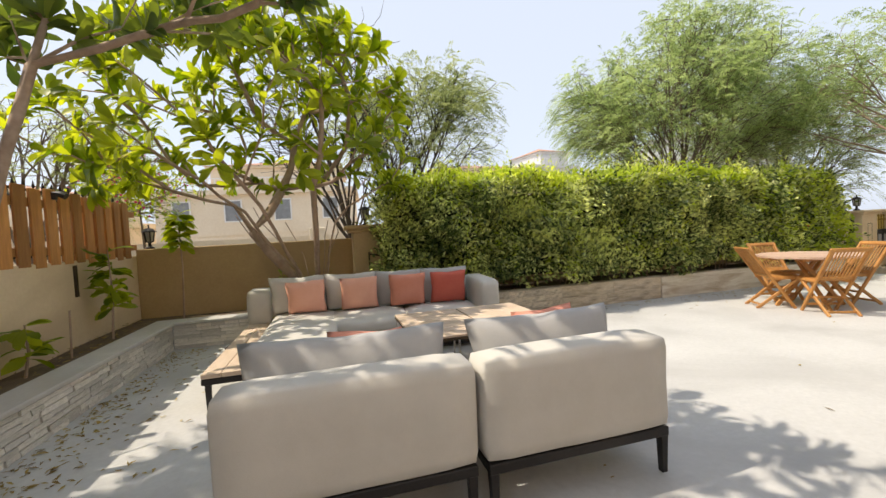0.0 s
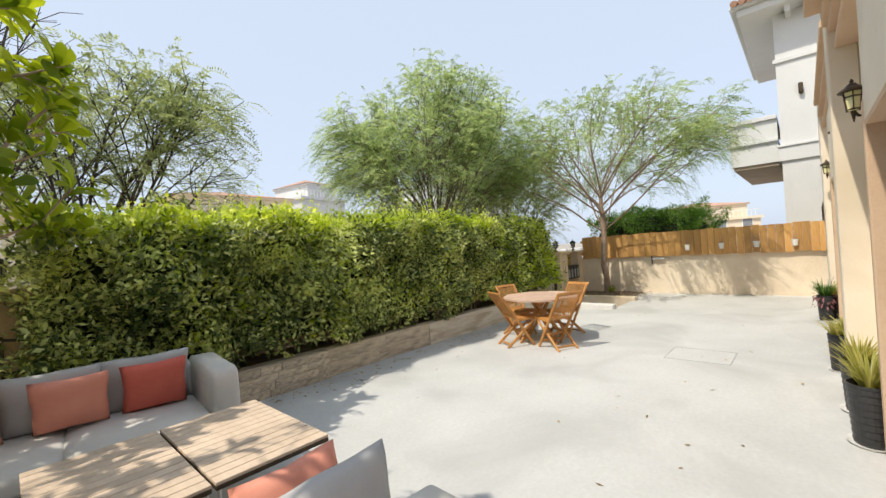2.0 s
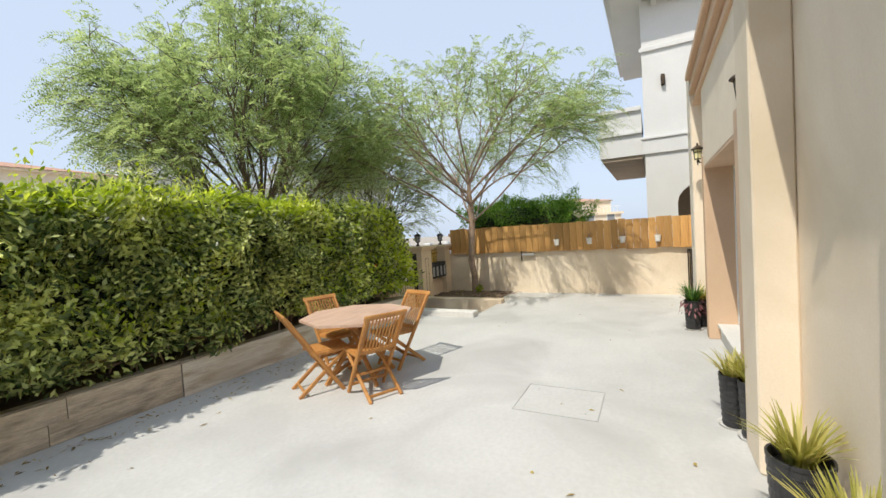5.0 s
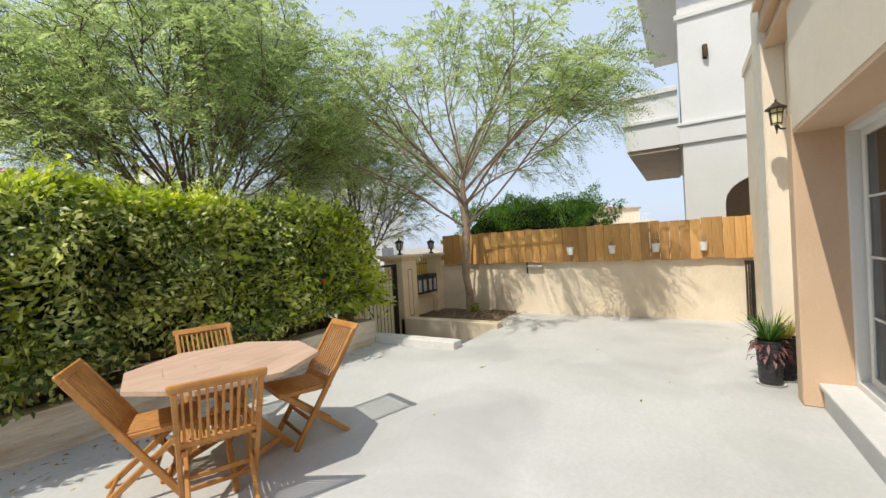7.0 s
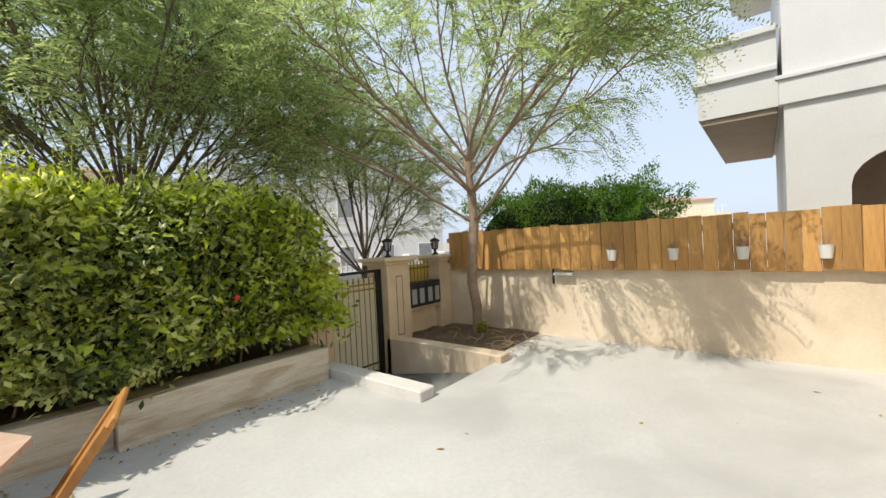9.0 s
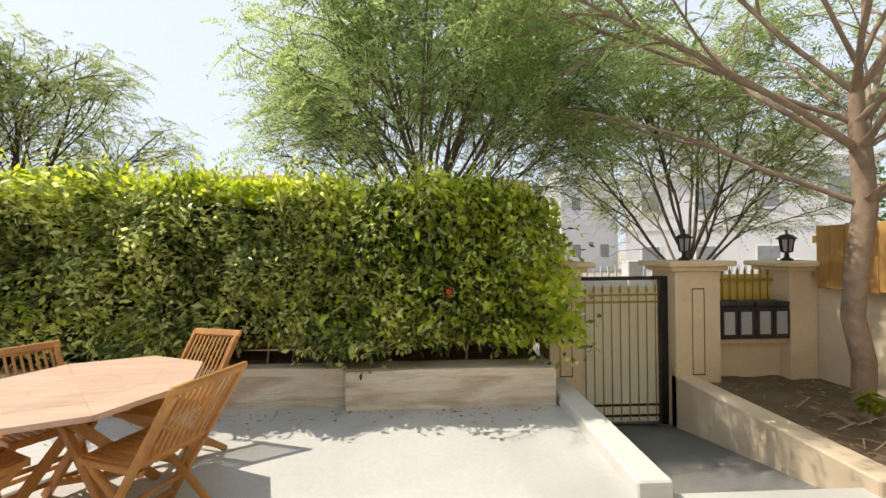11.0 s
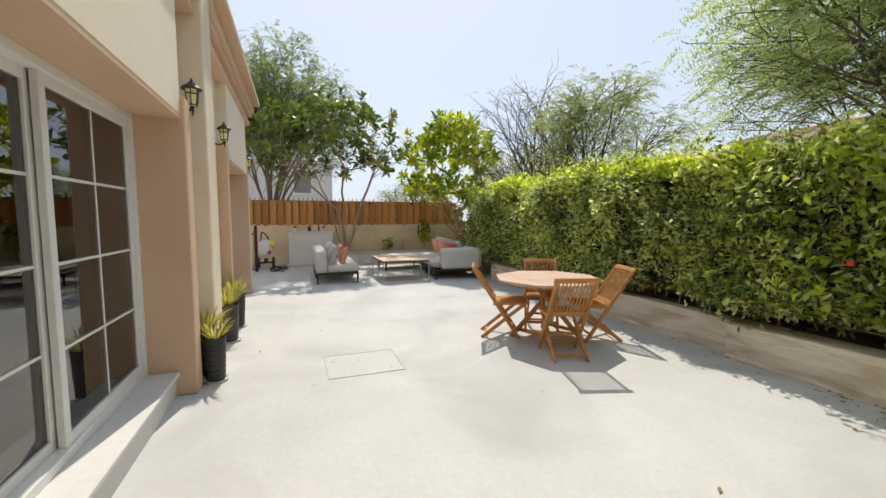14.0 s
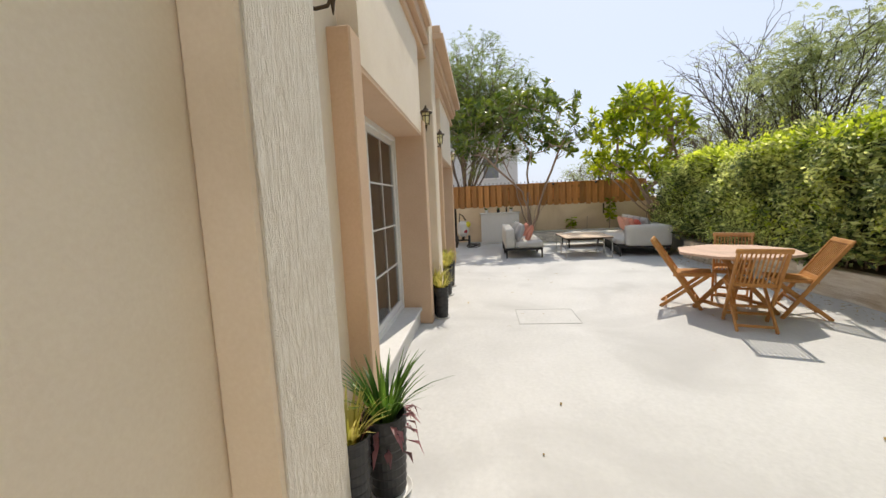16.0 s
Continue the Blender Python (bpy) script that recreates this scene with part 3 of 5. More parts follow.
    for r, z in ((0.05, 0.04), (0.063, 0.15)):
        for k in range(6):
            a, b = math.tau * k / 6, math.tau * (k + 1) / 6
            bar(bm, (r * math.cos(a), 0.17 + r * math.sin(a), z), (r * math.cos(b), 0.17 + r * math.sin(b), z), 0.008, 0.012, 0)
    part("cage", bm, "bronze", w)
    bm = turned(bmesh.new(), [(0.095, 0.195), (0.1, 0.203), (0.085, 0.22), (0.045, 0.245), (0.03, 0.265), (0.012, 0.275), (0.016, 0.29), (0.004, 0.31)], 12, 0, 0.17)
    part("hood", bm, "bronze", w)
    return w


lan = wall_lantern(pose(7.27, 0.6, 2.43) @ Matrix.Scale(0.85, 4))
for x, y in ((10.47, 0.6), (5.56, 0.6), (2.66, 0.6)):
    copy_thing(lan, pose(x, y, 2.43))


def plank_fence(name, label, x, y0, y1, z0, z1, pitch, material, layers, face, seed):
    """Upright boards on a wall, the boards each a piece; face: +1 looks to +x."""
    rng = random.Random(seed)
    w = empty(name, pose(x, y0, z0), label, "fence")
    rl = bmesh.new()
    for z in (0.15, z1 - z0 - 0.15):
        box(rl, -0.02, 0.02, 0, y1 - y0, z - 0.04, z + 0.04)
    part("rail", rl, material, w)
    shapes = []
    for k in range(4):
        bm = slab(-0.011, 0.011, 0, pitch * (0.97 if layers == 1 else 0.72), 0, z1 - z0, 0.004)
        for v in bm.verts:
            v.co.x += 0.006 * noise.noise(Vector((k * 7, v.co.y * 5, v.co.z * 3)))
        me = bpy.data.meshes.new("board")
        bm.to_mesh(me)
        bm.free()
        shapes.append(me)
    n = int((y1 - y0) / pitch)
    for i in range(n):
        for layer in range(layers):
            ob = part("board", rng.choice(shapes), material, w)
            off = (0.034 if layer == 0 else -0.034) * face
            ob.matrix_basis = pose(off, i * pitch + layer * pitch / 2, rng.uniform(-0.018, 0.01), rng.uniform(-0.4, 0.4), 0, rng.uniform(-0.8, 0.8))
    return w


plank_fence("wooden_fence", "reddish-brown upright board fence on the garden wall", -2.14, -3.1, 7.2, 1.22, 2.0, 0.22, "board_dark", 2, 1, 3)
plank_fence("wooden_fence", "honey-coloured upright board fence with dappled shade", 13.6, 0.52, 6.36, 1.05, 1.72, 0.152, "board_light", 1, -1, 4)


def spiked_rail(m, length, height, pitch, material, label, top=0.0):
    """An iron railing with spear points, along +y."""
    w = empty("iron_railing", m, label, "railing")
    n = int(length / pitch)
    bm = bmesh.new()
    for z in (0.06, height - 0.12):
        box(bm, -0.012, 0.012, 0, length, z, z + 0.025)
    part("rail", bm, material, w)
    sp = tube(bmesh.new(), [(0, 0, 0), (0, 0, height - 0.08), (0, 0, height - 0.06), (0, 0, height)], [0.008, 0.008, 0.016, 0.002], 6)
    me = bpy.data.meshes.new("spear_bar")
    sp.to_mesh(me)
    sp.free()
    for i in range(n + 1):
        ob = part("spear_bar", me, material, w)
        ob.matrix_basis = pose(0, i * length / n, 0)
    return w


spiked_rail(pose(-2.24, 0.0, 1.25), 6.9, 0.85, 0.14, "dark_metal", "dark iron spiked railing behind the wooden fence")
spiked_rail(pose(-0.5, -0.9, 0.0), 1.4, 1.12, 0.1, "dark_metal", "dark iron railing gate beside the house")
post = tagged(part("railing_post", slab(-0.535, -0.465, 0.52, 0.59, 0, 1.25, 0.006), "dark_metal"), "dark square iron post ending the railing", "post")
gp = empty("side_gate", pose(13.5, 0.6, 0.0), "dark slatted side gate by the house", "gate")
bm = bmesh.new()
box(bm, -0.02, 0.02, 0, 0.05, 0, 1.0, 0.004)
box(bm, -0.02, 0.02, 0.05, 0.12, 0.95, 1.0, 0.004)
box(bm, -0.02, 0.02, 0.05, 0.12, 0.05, 0.1, 0.004)
part("gate_frame", bm, "dark_metal", gp)
for i in range(2):
    part("slat", slab(-0.01, 0.01, 0.055 + i * 0.035, 0.08 + i * 0.035, 0.1, 0.95, 0.003), "bronze", gp)

# garden gate
gt = empty("garden_gate", pose(10.98, 6.5, -0.54), "black-framed cream garden gate with spear bars", "gate")
bm = bmesh.new()
for a, b, c, d in ((0, 0.04, 0, 1.72), (0.94, 1.02, 0, 1.72), (0.04, 0.94, 1.68, 1.72), (0.04, 0.94, 0.02, 0.07)):
    box(bm, a, b, -0.04, 0.04, c, d, 0.004)
part("gate_frame", bm, "dark_metal", gt)
part("panel", slab(0.05, 0.93, 0.012, 0.02, 0.08, 1.6), "sheet", gt, "cream translucent sheet backing")
for z in (0.14, 0.26, 1.42, 1.5):
    part("rail", slab(0.045, 0.935, -0.012, 0.01, z, z + 0.022, 0.003), "gate_gold" if z > 1 else "dark_metal", gt)
sp = tube(bmesh.new(), [(0, 0, 0.1), (0, 0, 1.54), (0, 0, 1.56), (0, 0, 1.64)], [0.0075, 0.0075, 0.018, 0.002], 6)
me = bpy.data.meshes.new("spear_bar")
sp.to_mesh(me)
sp.free()
for i in range(9):
    ob = part("spear_bar", me, "gate_gold", gt)
    ob.matrix_basis = pose(0.09 + i * 0.1, -0.012, 0)
part("handle", bar(bar(bmesh.new(), (0.05, -0.05, 0.95), (0.15, -0.05, 0.95), 0.02, 0.02), (0.06, -0.05, 0.95), (0.06, 0.0, 0.95), 0.02, 0.02), "dark_metal", gt)
gf = empty("gold_railing", pose(12.5, 6.6, 0.48), "gold-painted spiked railing above the low wall", "railing")
for z in (0.1, 0.62):
    part("rail", slab(0, 0.82, -0.012, 0.012, z, z + 0.03), "gate_gold", gf)
part("panel", slab(0, 0.82, 0.02, 0.028, 0.05, 0.7), "sheet_yellow", gf, "yellow sheet backing")
for i in range(9):
    part("spear_bar", tube(bmesh.new(), [(0.05 + i * 0.09, 0, 0.02), (0.05 + i * 0.09, 0, 0.7), (0.05 + i * 0.09, 0, 0.72), (0.05 + i * 0.09, 0, 0.79)], [0.008, 0.008, 0.018, 0.002], 6), "gate_gold", gf)


def meter_box(x):
    w = empty("meter_box", pose(x, 6.45, 0.48), "black metal box with a grey glazed door on the ledge", "meter box", "boxes on the ledge")
    part("casing", slab(-0.195, 0.195, -0.1, 0.09, 0.0, 0.36, 0.008), "black_pot", w)
    for s in (-0.095, 0.095):
        rim = bmesh.new()
        for a, b, c, d in ((-0.085, -0.062, 0.03, 0.33), (0.062, 0.085, 0.03, 0.33), (-0.062, 0.062, 0.03, 0.055), (-0.062, 0.062, 0.305, 0.33)):
            box(rim, s + a, s + b, -0.118, -0.101, c, d, 0.003)
        door = part("door", rim, "black_pot", w)
        part("pane", slab(s - 0.062, s + 0.062, -0.11, -0.104, 0.055, 0.305), "cap_stone", door, "grey dusty pane")
        part("lid", slab(s - 0.092, s + 0.092, -0.12, 0.1, 0.36, 0.41, 0.012), "black_pot", w)


for x in (12.71, 13.11):
    meter_box(x)


def pier_lantern(m):
    w = empty("pier_lantern", m, "black lantern standing on a gate pier", "lamp", "lanterns on the piers")
    part("base", turned(bmesh.new(), [(0.06, 0), (0.06, 0.02), (0.025, 0.04), (0.02, 0.09), (0.05, 0.1), (0.05, 0.11)], 10), "dark_metal", w)
    part("lamp_glass", turned(bmesh.new(), [(0.045, 0.11), (0.065, 0.25)], 6), "cap_stone", w, "dusty glass")
    bm = bmesh.new()
    for k in range(6):
        a = math.tau * k / 6
        bar(bm, (0.05 * math.cos(a), 0.05 * math.sin(a), 0.1), (0.07 * math.cos(a), 0.07 * math.sin(a), 0.25), 0.012, 0.012, 0)
    part("cage", bm, "dark_metal", w)
    part("hood", turned(bmesh.new(), [(0.1, 0.25), (0.1, 0.26), (0.05, 0.3), (0.012, 0.31), (0.01, 0.36)], 10), "dark_metal", w)
    return w


pl = pier_lantern(pose(12.25, 6.55, 1.35))
for x, y, z in ((13.48, 6.57, 1.33), (10.8, 6.55, 1.35), (1.2, 6.85, 1.53), (-1.95, 7.2, 1.34)):
    copy_thing(pl, pose(x, y, z))

# things on the east wall and fence
for y in (1.25, 1.95, 2.66, 3.41):
    w = empty("hanging_pot", pose(13.52, y, 1.18), "small white plant pot hung on the fence", "pot", "white pots on the fence")
    bm = turned(bmesh.new(), [(0.045, 0), (0.05, 0.005), (0.065, 0.14), (0.07, 0.15), (0.062, 0.15), (0.055, 0.11), (0.001, 0.11)], 16)
    part("pot", bm, "white_paint", w)
    part("hook", tube(bmesh.new(), [(0.05, 0, 0.13), (0.065, 0, 0.2), (0.07, 0, 0.36)], 0.006, 6), "bronze", w)
    tw = bmesh.new()
    for k in range(5):
        a = k * 1.3 + y
        tube(tw, [(0, 0, 0.11), (0.03 * math.cos(a), 0.03 * math.sin(a), 0.22), (0.07 * math.cos(a) - 0.02, 0.07 * math.sin(a), 0.3 + 0.03 * math.sin(k))], [0.004, 0.003, 0.001], 5)
    part("twig", tw, "bark_pale", w, "bare dry twigs")
br = empty("wall_bracket", pose(13.646, 4.15, 0.98), "dark metal bracket with a grey lamp on the wall", "bracket")
part("post", slab(-0.02, 0.0, 0.16, 0.19, -0.16, 0.08, 0.003), "bronze", br)
part("lamp", slab(-0.1, -0.02, -0.16, 0.15, -0.03, 0.02, 0.015, 2), "cap_stone", br)
for x, y in ((-2.1, 2.25), (-2.1, 5.6)):
    tagged(part("wall_slot", slab(x, x + 0.02, y, y + 0.05, 0.85, 1.2, 0.003), "bronze"), "rusty dark metal strip fixed to the garden wall", "bracket")

sp = empty("fence_spotlight", pose(-2.06, 5.35, 1.93), "small black spotlight clipped to the wooden fence", "lamp", "spotlights on the fence")
part("clip", slab(-0.03, 0.01, -0.02, 0.02, -0.03, 0.05, 0.004), "black_pot", sp)
part("head", tube(bmesh.new(), [(0.0, 0.0, 0.03), (0.05, 0.0, 0.02), (0.09, 0.0, 0.0)], [0.03, 0.034, 0.036], 10), "black_pot", sp)
copy_thing(sp, pose(-2.06, 3.9, 1.93))
pf = empty("pipe_frame", pose(1.2, 6.48, 0.36), "rusty pipe frame against the ochre pier", "pipe")
for a, b in (((0.0, 0, 0.0), (0.0, 0, 0.75)), ((0.22, 0, 0.0), (0.22, 0, 0.7)), ((0.0, 0, 0.72), (0.24, 0, 0.68)), ((-0.06, 0, 0.4), (0.26, 0, 0.42))):
    part("pipe", tube(bmesh.new(), [a, b], 0.014, 7), "bronze", pf)

# manhole cover in the floor
mh = empty("manhole_cover", pose(7.08, 1.81, 0.0), "square concrete manhole cover flush with the patio", "manhole")
part("cover", slab(0.006, 0.614, 0.006, 0.714, -0.01, 0.003), "paving", mh)
for a, b, c, d in ((-0.006, 0.0, -0.006, 0.726), (0.62, 0.626, -0.006, 0.726), (0, 0.62, -0.006, 0.0), (0, 0.62, 0.72, 0.726)):
    part("frame", slab(a, b, c, d, -0.01, 0.0045), "cap_stone", mh)
for x, y in ((0.09, 0.1), (0.5, 0.6)):
    part("lifting_slot", slab(x, x + 0.03, y, y + 0.012, 0.0, 0.0055), "cap_stone", mh)

# utility cabinet by the west wall
ac = empty("utility_cabinet", pose(-1.72, 1.36, 0.0), "white louvred metal cabinet against the garden wall", "cabinet")
part("body", slab(-0.34, 0.0, 0.0, 1.32, 0.0, 0.99, 0.008), "white_paint", ac)
part("top", slab(-0.36, 0.05, -0.04, 1.36, 0.99, 1.035, 0.008), "white_paint", ac)
part("door", slab(0.004, 0.02, 0.2, 1.14, 0.06, 0.93, 0.004), "white_frame", ac)
for i in range(14):
    ob = part("louvre", slab(0.02, 0.032, 0.24, 1.1, 0.1 + i * 0.045, 0.13 + i * 0.045, 0.003), "white_frame", ac)
for k, (y, c) in enumerate(((1.56, "white_paint"), (1.98, "black_pot"), (2.42, "white_paint"))):
    w = empty("small_pot", pose(-1.88, y, 1.035), "small plant pot standing on the cabinet", "pot", "pots on the cabinet")
    part("pot", turned(bmesh.new(), [(0.045, 0), (0.06, 0.1), (0.065, 0.1), (0.055, 0.1), (0.05, 0.08), (0.001, 0.08)], 14), c, w)
    r = np.random.RandomState(k)
    a = r.uniform(0, 6.28, 26)
    way = np.stack([np.cos(a) * 0.7, np.sin(a) * 0.7, r.uniform(0.4, 1.2, 26)], 1)
    part("foliage", leaves("foliage", np.tile([0, 0, 0.08], (26, 1)), way, np.tile([0, 0, 1.0], (26, 1)) + r.normal(0, 0.2, (26, 3)), r.uniform(0.06, 0.12, 26), 0.03), "bush_leaf", w)

# pressure-washer like machine beside the cabinet
pw = empty("garden_machine", pose(-1.15, 0.75, 0.0), "white and yellow wheeled garden machine with a hose", "machine")
part("body", soft_box(-0.2, 0.2, -0.16, 0.16, 0.32, 0.8, 0.1, 0.03), "white_paint", pw)
part("cover", soft_box(-0.17, 0.17, 0.1, 0.24, 0.62, 0.78, 0.05, 0.02), "yellow_plastic", pw, "yellow cover")
part("badge", soft_box(0.14, 0.215, -0.02, 0.14, 0.42, 0.54, 0.03, 0.01), "red_plastic", pw)
for s in (-0.2, 0.2):
    wh = turned(bmesh.new(), [(0.05, -0.03), (0.15, -0.035), (0.17, 0.0), (0.15, 0.035), (0.05, 0.03)], 20)
    bmesh.ops.rotate(wh, verts=wh.verts[:], cent=(0, 0, 0), matrix=Matrix.Rotation(math.pi / 2, 3, "X"))
    bmesh.ops.translate(wh, verts=wh.verts[:], vec=(0, s, 0.17))
    part("wheel", wh, "black_pot", pw)
part("chassis", bar(bar(bmesh.new(), (0, -0.2, 0.17), (0, 0.2, 0.17), 0.05, 0.05), (0, 0, 0.17), (0, 0, 0.36), 0.1, 0.1), "dark_metal", pw)
part("handle", tube(bmesh.new(), [(-0.15, -0.12, 0.5), (-0.2, -0.13, 0.9), (-0.12, -0.1, 1.05), (0.05, 0.0, 1.0), (0.16, 0.1, 0.85)], 0.018, 8), "dark_metal", pw)
hs = [(0.35 + 0.3 * math.cos(t * 0.5) + 0.02 * t, 0.15 + 0.22 * math.sin(t * 0.5), 0.02 + 0.012 * (t % 3)) for t in range(40)]
tagged(part("garden_hose", tube(bmesh.new(), [(x - 1.5, y + 0.95, z) for x, y, z in hs], 0.012, 6), "dark_metal"), "dark garden hose coiled on the floor", "hose")


# ---- outdoor sofas ----
def sofa_frame(bm, x0, x1, y0, y1, z=0.2):
    for a, b, c, d in ((x0, x1, y0, y0 + 0.05), (x0, x1, y1 - 0.05, y1), (x0, x0 + 0.05, y0 + 0.05, y1 - 0.05), (x1 - 0.05, x1, y0 + 0.05, y1 - 0.05)):
        box(bm, a, b, c, d, z, z + 0.05, 0.004)
    return bm


def sofa_leg(x, y, w, z=0.2):
    bm = slab(x - 0.022, x + 0.022, y - 0.022, y + 0.022, 0, z + 0.004, 0.003)
    for v in bm.verts:
        if v.co.z < 0.05:
            v.co.x = x + (v.co.x - x) * 0.75
            v.co.y = y + (v.co.y - y) * 0.75
    part("leg", bm, "dark_metal", w)


def lounge_chair(x0, x1, y0, y1, seed):
    w = empty("lounge_chair", pose(x0, y0, 0), "light grey upholstered armless lounge chair on black metal legs", "sofa", "lounge chairs")
    W, D = x1 - x0, y1 - y0
    part("frame", sofa_frame(bmesh.new(), 0.01, W - 0.01, 0.01, D - 0.01), "dark_metal", w)
    for x in (0.035, W - 0.035):
        for y in (0.035, D - 0.035):
            sofa_leg(x, y, w)
    smooth(part("backrest", soft_box(0.0, W, 0.0, 0.24, 0.25, 0.735, 0.038, 0.008, seed), "fabric", w))
    smooth(part("seat", soft_box(0.01, W - 0.01, 0.24, D, 0.25, 0.42, 0.045, 0.02, seed + 5), "fabric", w))
    return w


lounge_chair(0.14, 1.25, 1.98, 2.93, 1)
lounge_chair(1.28, 2.32, 1.96, 2.9, 2)


def put_cushion(name, label, w, h, d, material, m, seed, group):
    ob = part(name, cushion(w, h, d, seed), material)
    smooth(ob)
    ob.matrix_world = m
    return tagged(ob, label, "cushion", group)


for x, w, s in ((0.7, 1.06, 1), (1.82, 0.94, 2)):
    put_cushion("back_cushion", "light grey back cushion leaning on the lounge chair", w, 0.46, 0.19, "fabric_grey", pose(x, 2.36, 0.62, -18, 0, 0), s, "back cushions")
put_cushion("scatter_cushion", "coral scatter cushion on the lounge chair", 0.44, 0.44, 0.15, "coral", pose(0.8, 2.6, 0.585, -20, 4, 3), 3, "coral cushions")
put_cushion("scatter_cushion", "coral scatter cushion on the lounge chair", 0.44, 0.44, 0.15, "coral", pose(1.98, 2.6, 0.595, -20, -3, -3), 4, "coral cushions")

SOFA = pose(-0.4, 6.1, 0, 0, 0, -6)
ls = empty("long_sofa", SOFA, "long light grey outdoor sofa with a low arm", "sofa")
part("frame", sofa_frame(bmesh.new(), 0.02, 3.1, -1.16, -0.02), "dark_metal", ls)
for x in (0.06, 1.1, 2.0, 3.06):
    for y in (-1.12, -0.06):
        sofa_leg(x, y, ls)
smooth(part("arm", soft_box(0.0, 0.3, -0.3, 0.0, 0.25, 0.735, 0.05, 0.012, 3), "fabric", ls))
smooth(part("arm", soft_box(2.88, 3.12, -1.0, 0.0, 0.25, 0.735, 0.05, 0.012, 4), "fabric", ls))
smooth(part("backrest", soft_box(0.3, 2.88, -0.24, 0.0, 0.25, 0.72, 0.05, 0.012, 5), "fabric", ls))
for a, b in ((1.06, 1.97), (1.98, 2.87)):
    smooth(part("seat", soft_box(a, b, -1.16, -0.22, 0.25, 0.42, 0.05, 0.02, a), "fabric", ls))
# one black panel for both the base and the shadow below the seats
part("base_panel", slab(1.08, 2.8, -1.1, -1.07, 0.03, 0.198, 0.003), "dark_metal", ls, "black base panel that also stands for the shadow under the seats")
ch = empty("chaise", pose(-0.42, 3.84, 0), "grey chaise seat on a low wooden deck with black legs", "sofa")
part("frame", sofa_frame(bmesh.new(), 0.0, 1.06, 0.0, 2.1, 0.22), "dark_metal", ch)
for x in (0.04, 1.02):
    sofa_leg(x, 0.04, ch, 0.22)
    sofa_leg(x, 2.06, ch, 0.22)
for i in range(7):
    part("deck_board", slab(i * 0.151, 0.147 + i * 0.151, 0.0, 2.05, 0.272, 0.31, 0.004), "deck_wood", ch)
smooth(part("mattress", soft_box(0.34, 1.055, -0.02, 1.98, 0.312, 0.43, 0.05, 0.02, 9), "fabric", ch))
for x, w, c, s, rz in ((0.66, 0.68, "fabric", 5, 2), (1.3, 0.66, "fabric", 6, -1), (1.9, 0.62, "fabric_grey", 7, -2), (2.5, 0.66, "fabric_grey", 8, -4)):
    put_cushion("back_cushion", "grey back cushion leaning on the long sofa", w, 0.5, 0.2, c, SOFA @ pose(x, -0.4, 0.655, 14, 0, rz), s, "back cushions")
for x, c, s, rz in ((0.78, "coral_pale", 9, 2), (1.42, "coral_pale", 10, 0), (2.02, "coral", 11, -2), (2.55, "coral_deep", 12, -4)):
    put_cushion("scatter_cushion", "coral scatter cushion on the long sofa", 0.46, 0.44, 0.15, c, SOFA @ pose(x, -0.58, 0.645, 18, 0, rz), s, "coral cushions")

# coffee table of two slatted halves
ct = empty("coffee_table", pose(1.25, 3.38, 0), "low slatted wooden coffee table on thin metal legs", "coffee table")
for h in range(2):
    x0 = h * 0.68
    fr = bmesh.new()
    for a, b, c, d in ((x0, x0 + 0.66, 0, 0.025), (x0, x0 + 0.66, 1.085, 1.11), (x0, x0 + 0.025, 0.025, 1.085), (x0 + 0.635, x0 + 0.66, 0.025, 1.085)):
        box(fr, a, b, c, d, 0.455, 0.48, 0.003)
    part("frame", fr, "bronze", ct)
    for i in range(13):
        part("slat", slab(x0, x0 + 0.66, i * 0.0857 + 0.002, i * 0.0857 + 0.08, 0.48, 0.5, 0.003), "deck_wood", ct)
    for x in (x0 + 0.02, x0 + 0.64):
        for y in (0.02, 1.09):
            part("leg", tube(bmesh.new(), [(x, y, 0.46), (x, y, 0.0)], 0.011, 8), "pale_metal", ct)


# ---- dining table and folding chairs ----
def folding_chair(m):
    """Faces +y, its top rail above y = -0.33."""
    w = empty("folding_chair", m, "honey-coloured slatted teak folding chair", "chair", "chairs round the garden table")
    T, F = Vector((0, -0.0, 0.862)), Vector((0, 0.56, 0.0))
    along = lambda z: T.lerp(F, (0.862 - z) / 0.862).y
    for x in (-0.205, 0.205):
        part("back_post", bar(bmesh.new(), (x, 0.008, 0.85), (x, F.y, 0.0), 0.03, 0.042, 0.006), "teak", w)
        part("leg", bar(bmesh.new(), (x * 0.84, 0.62, 0.43), (x * 0.84, 0.1, 0.0), 0.026, 0.042, 0.006), "teak", w)
    rail = bar(bmesh.new(), (-0.235, 0.0, 0.86), (0.235, 0.0, 0.86), 0.03, 0.06, 0.01, up=(0, -0.56, 0.862))
    part("top_rail", rail, "teak", w)
    part("lower_rail", bar(bmesh.new(), (-0.2, along(0.47), 0.47), (0.2, along(0.47), 0.47), 0.022, 0.05, 0.005, up=(0, -0.56, 0.862)), "teak", w)
    for i in range(10):
        x = -0.171 + i * 0.038
        part("back_slat", bar(bmesh.new(), (x, along(0.835), 0.835), (x, along(0.49), 0.49), 0.015, 0.01, 0.002), "teak", w)
    for x in (-0.2, 0.2):
        part("seat_rail", bar(bmesh.new(), (x * 0.9, 0.24, 0.425), (x * 0.9, 0.64, 0.44), 0.025, 0.035, 0.004), "teak", w)
    for i in range(10):
        x = -0.162 + i * 0.036
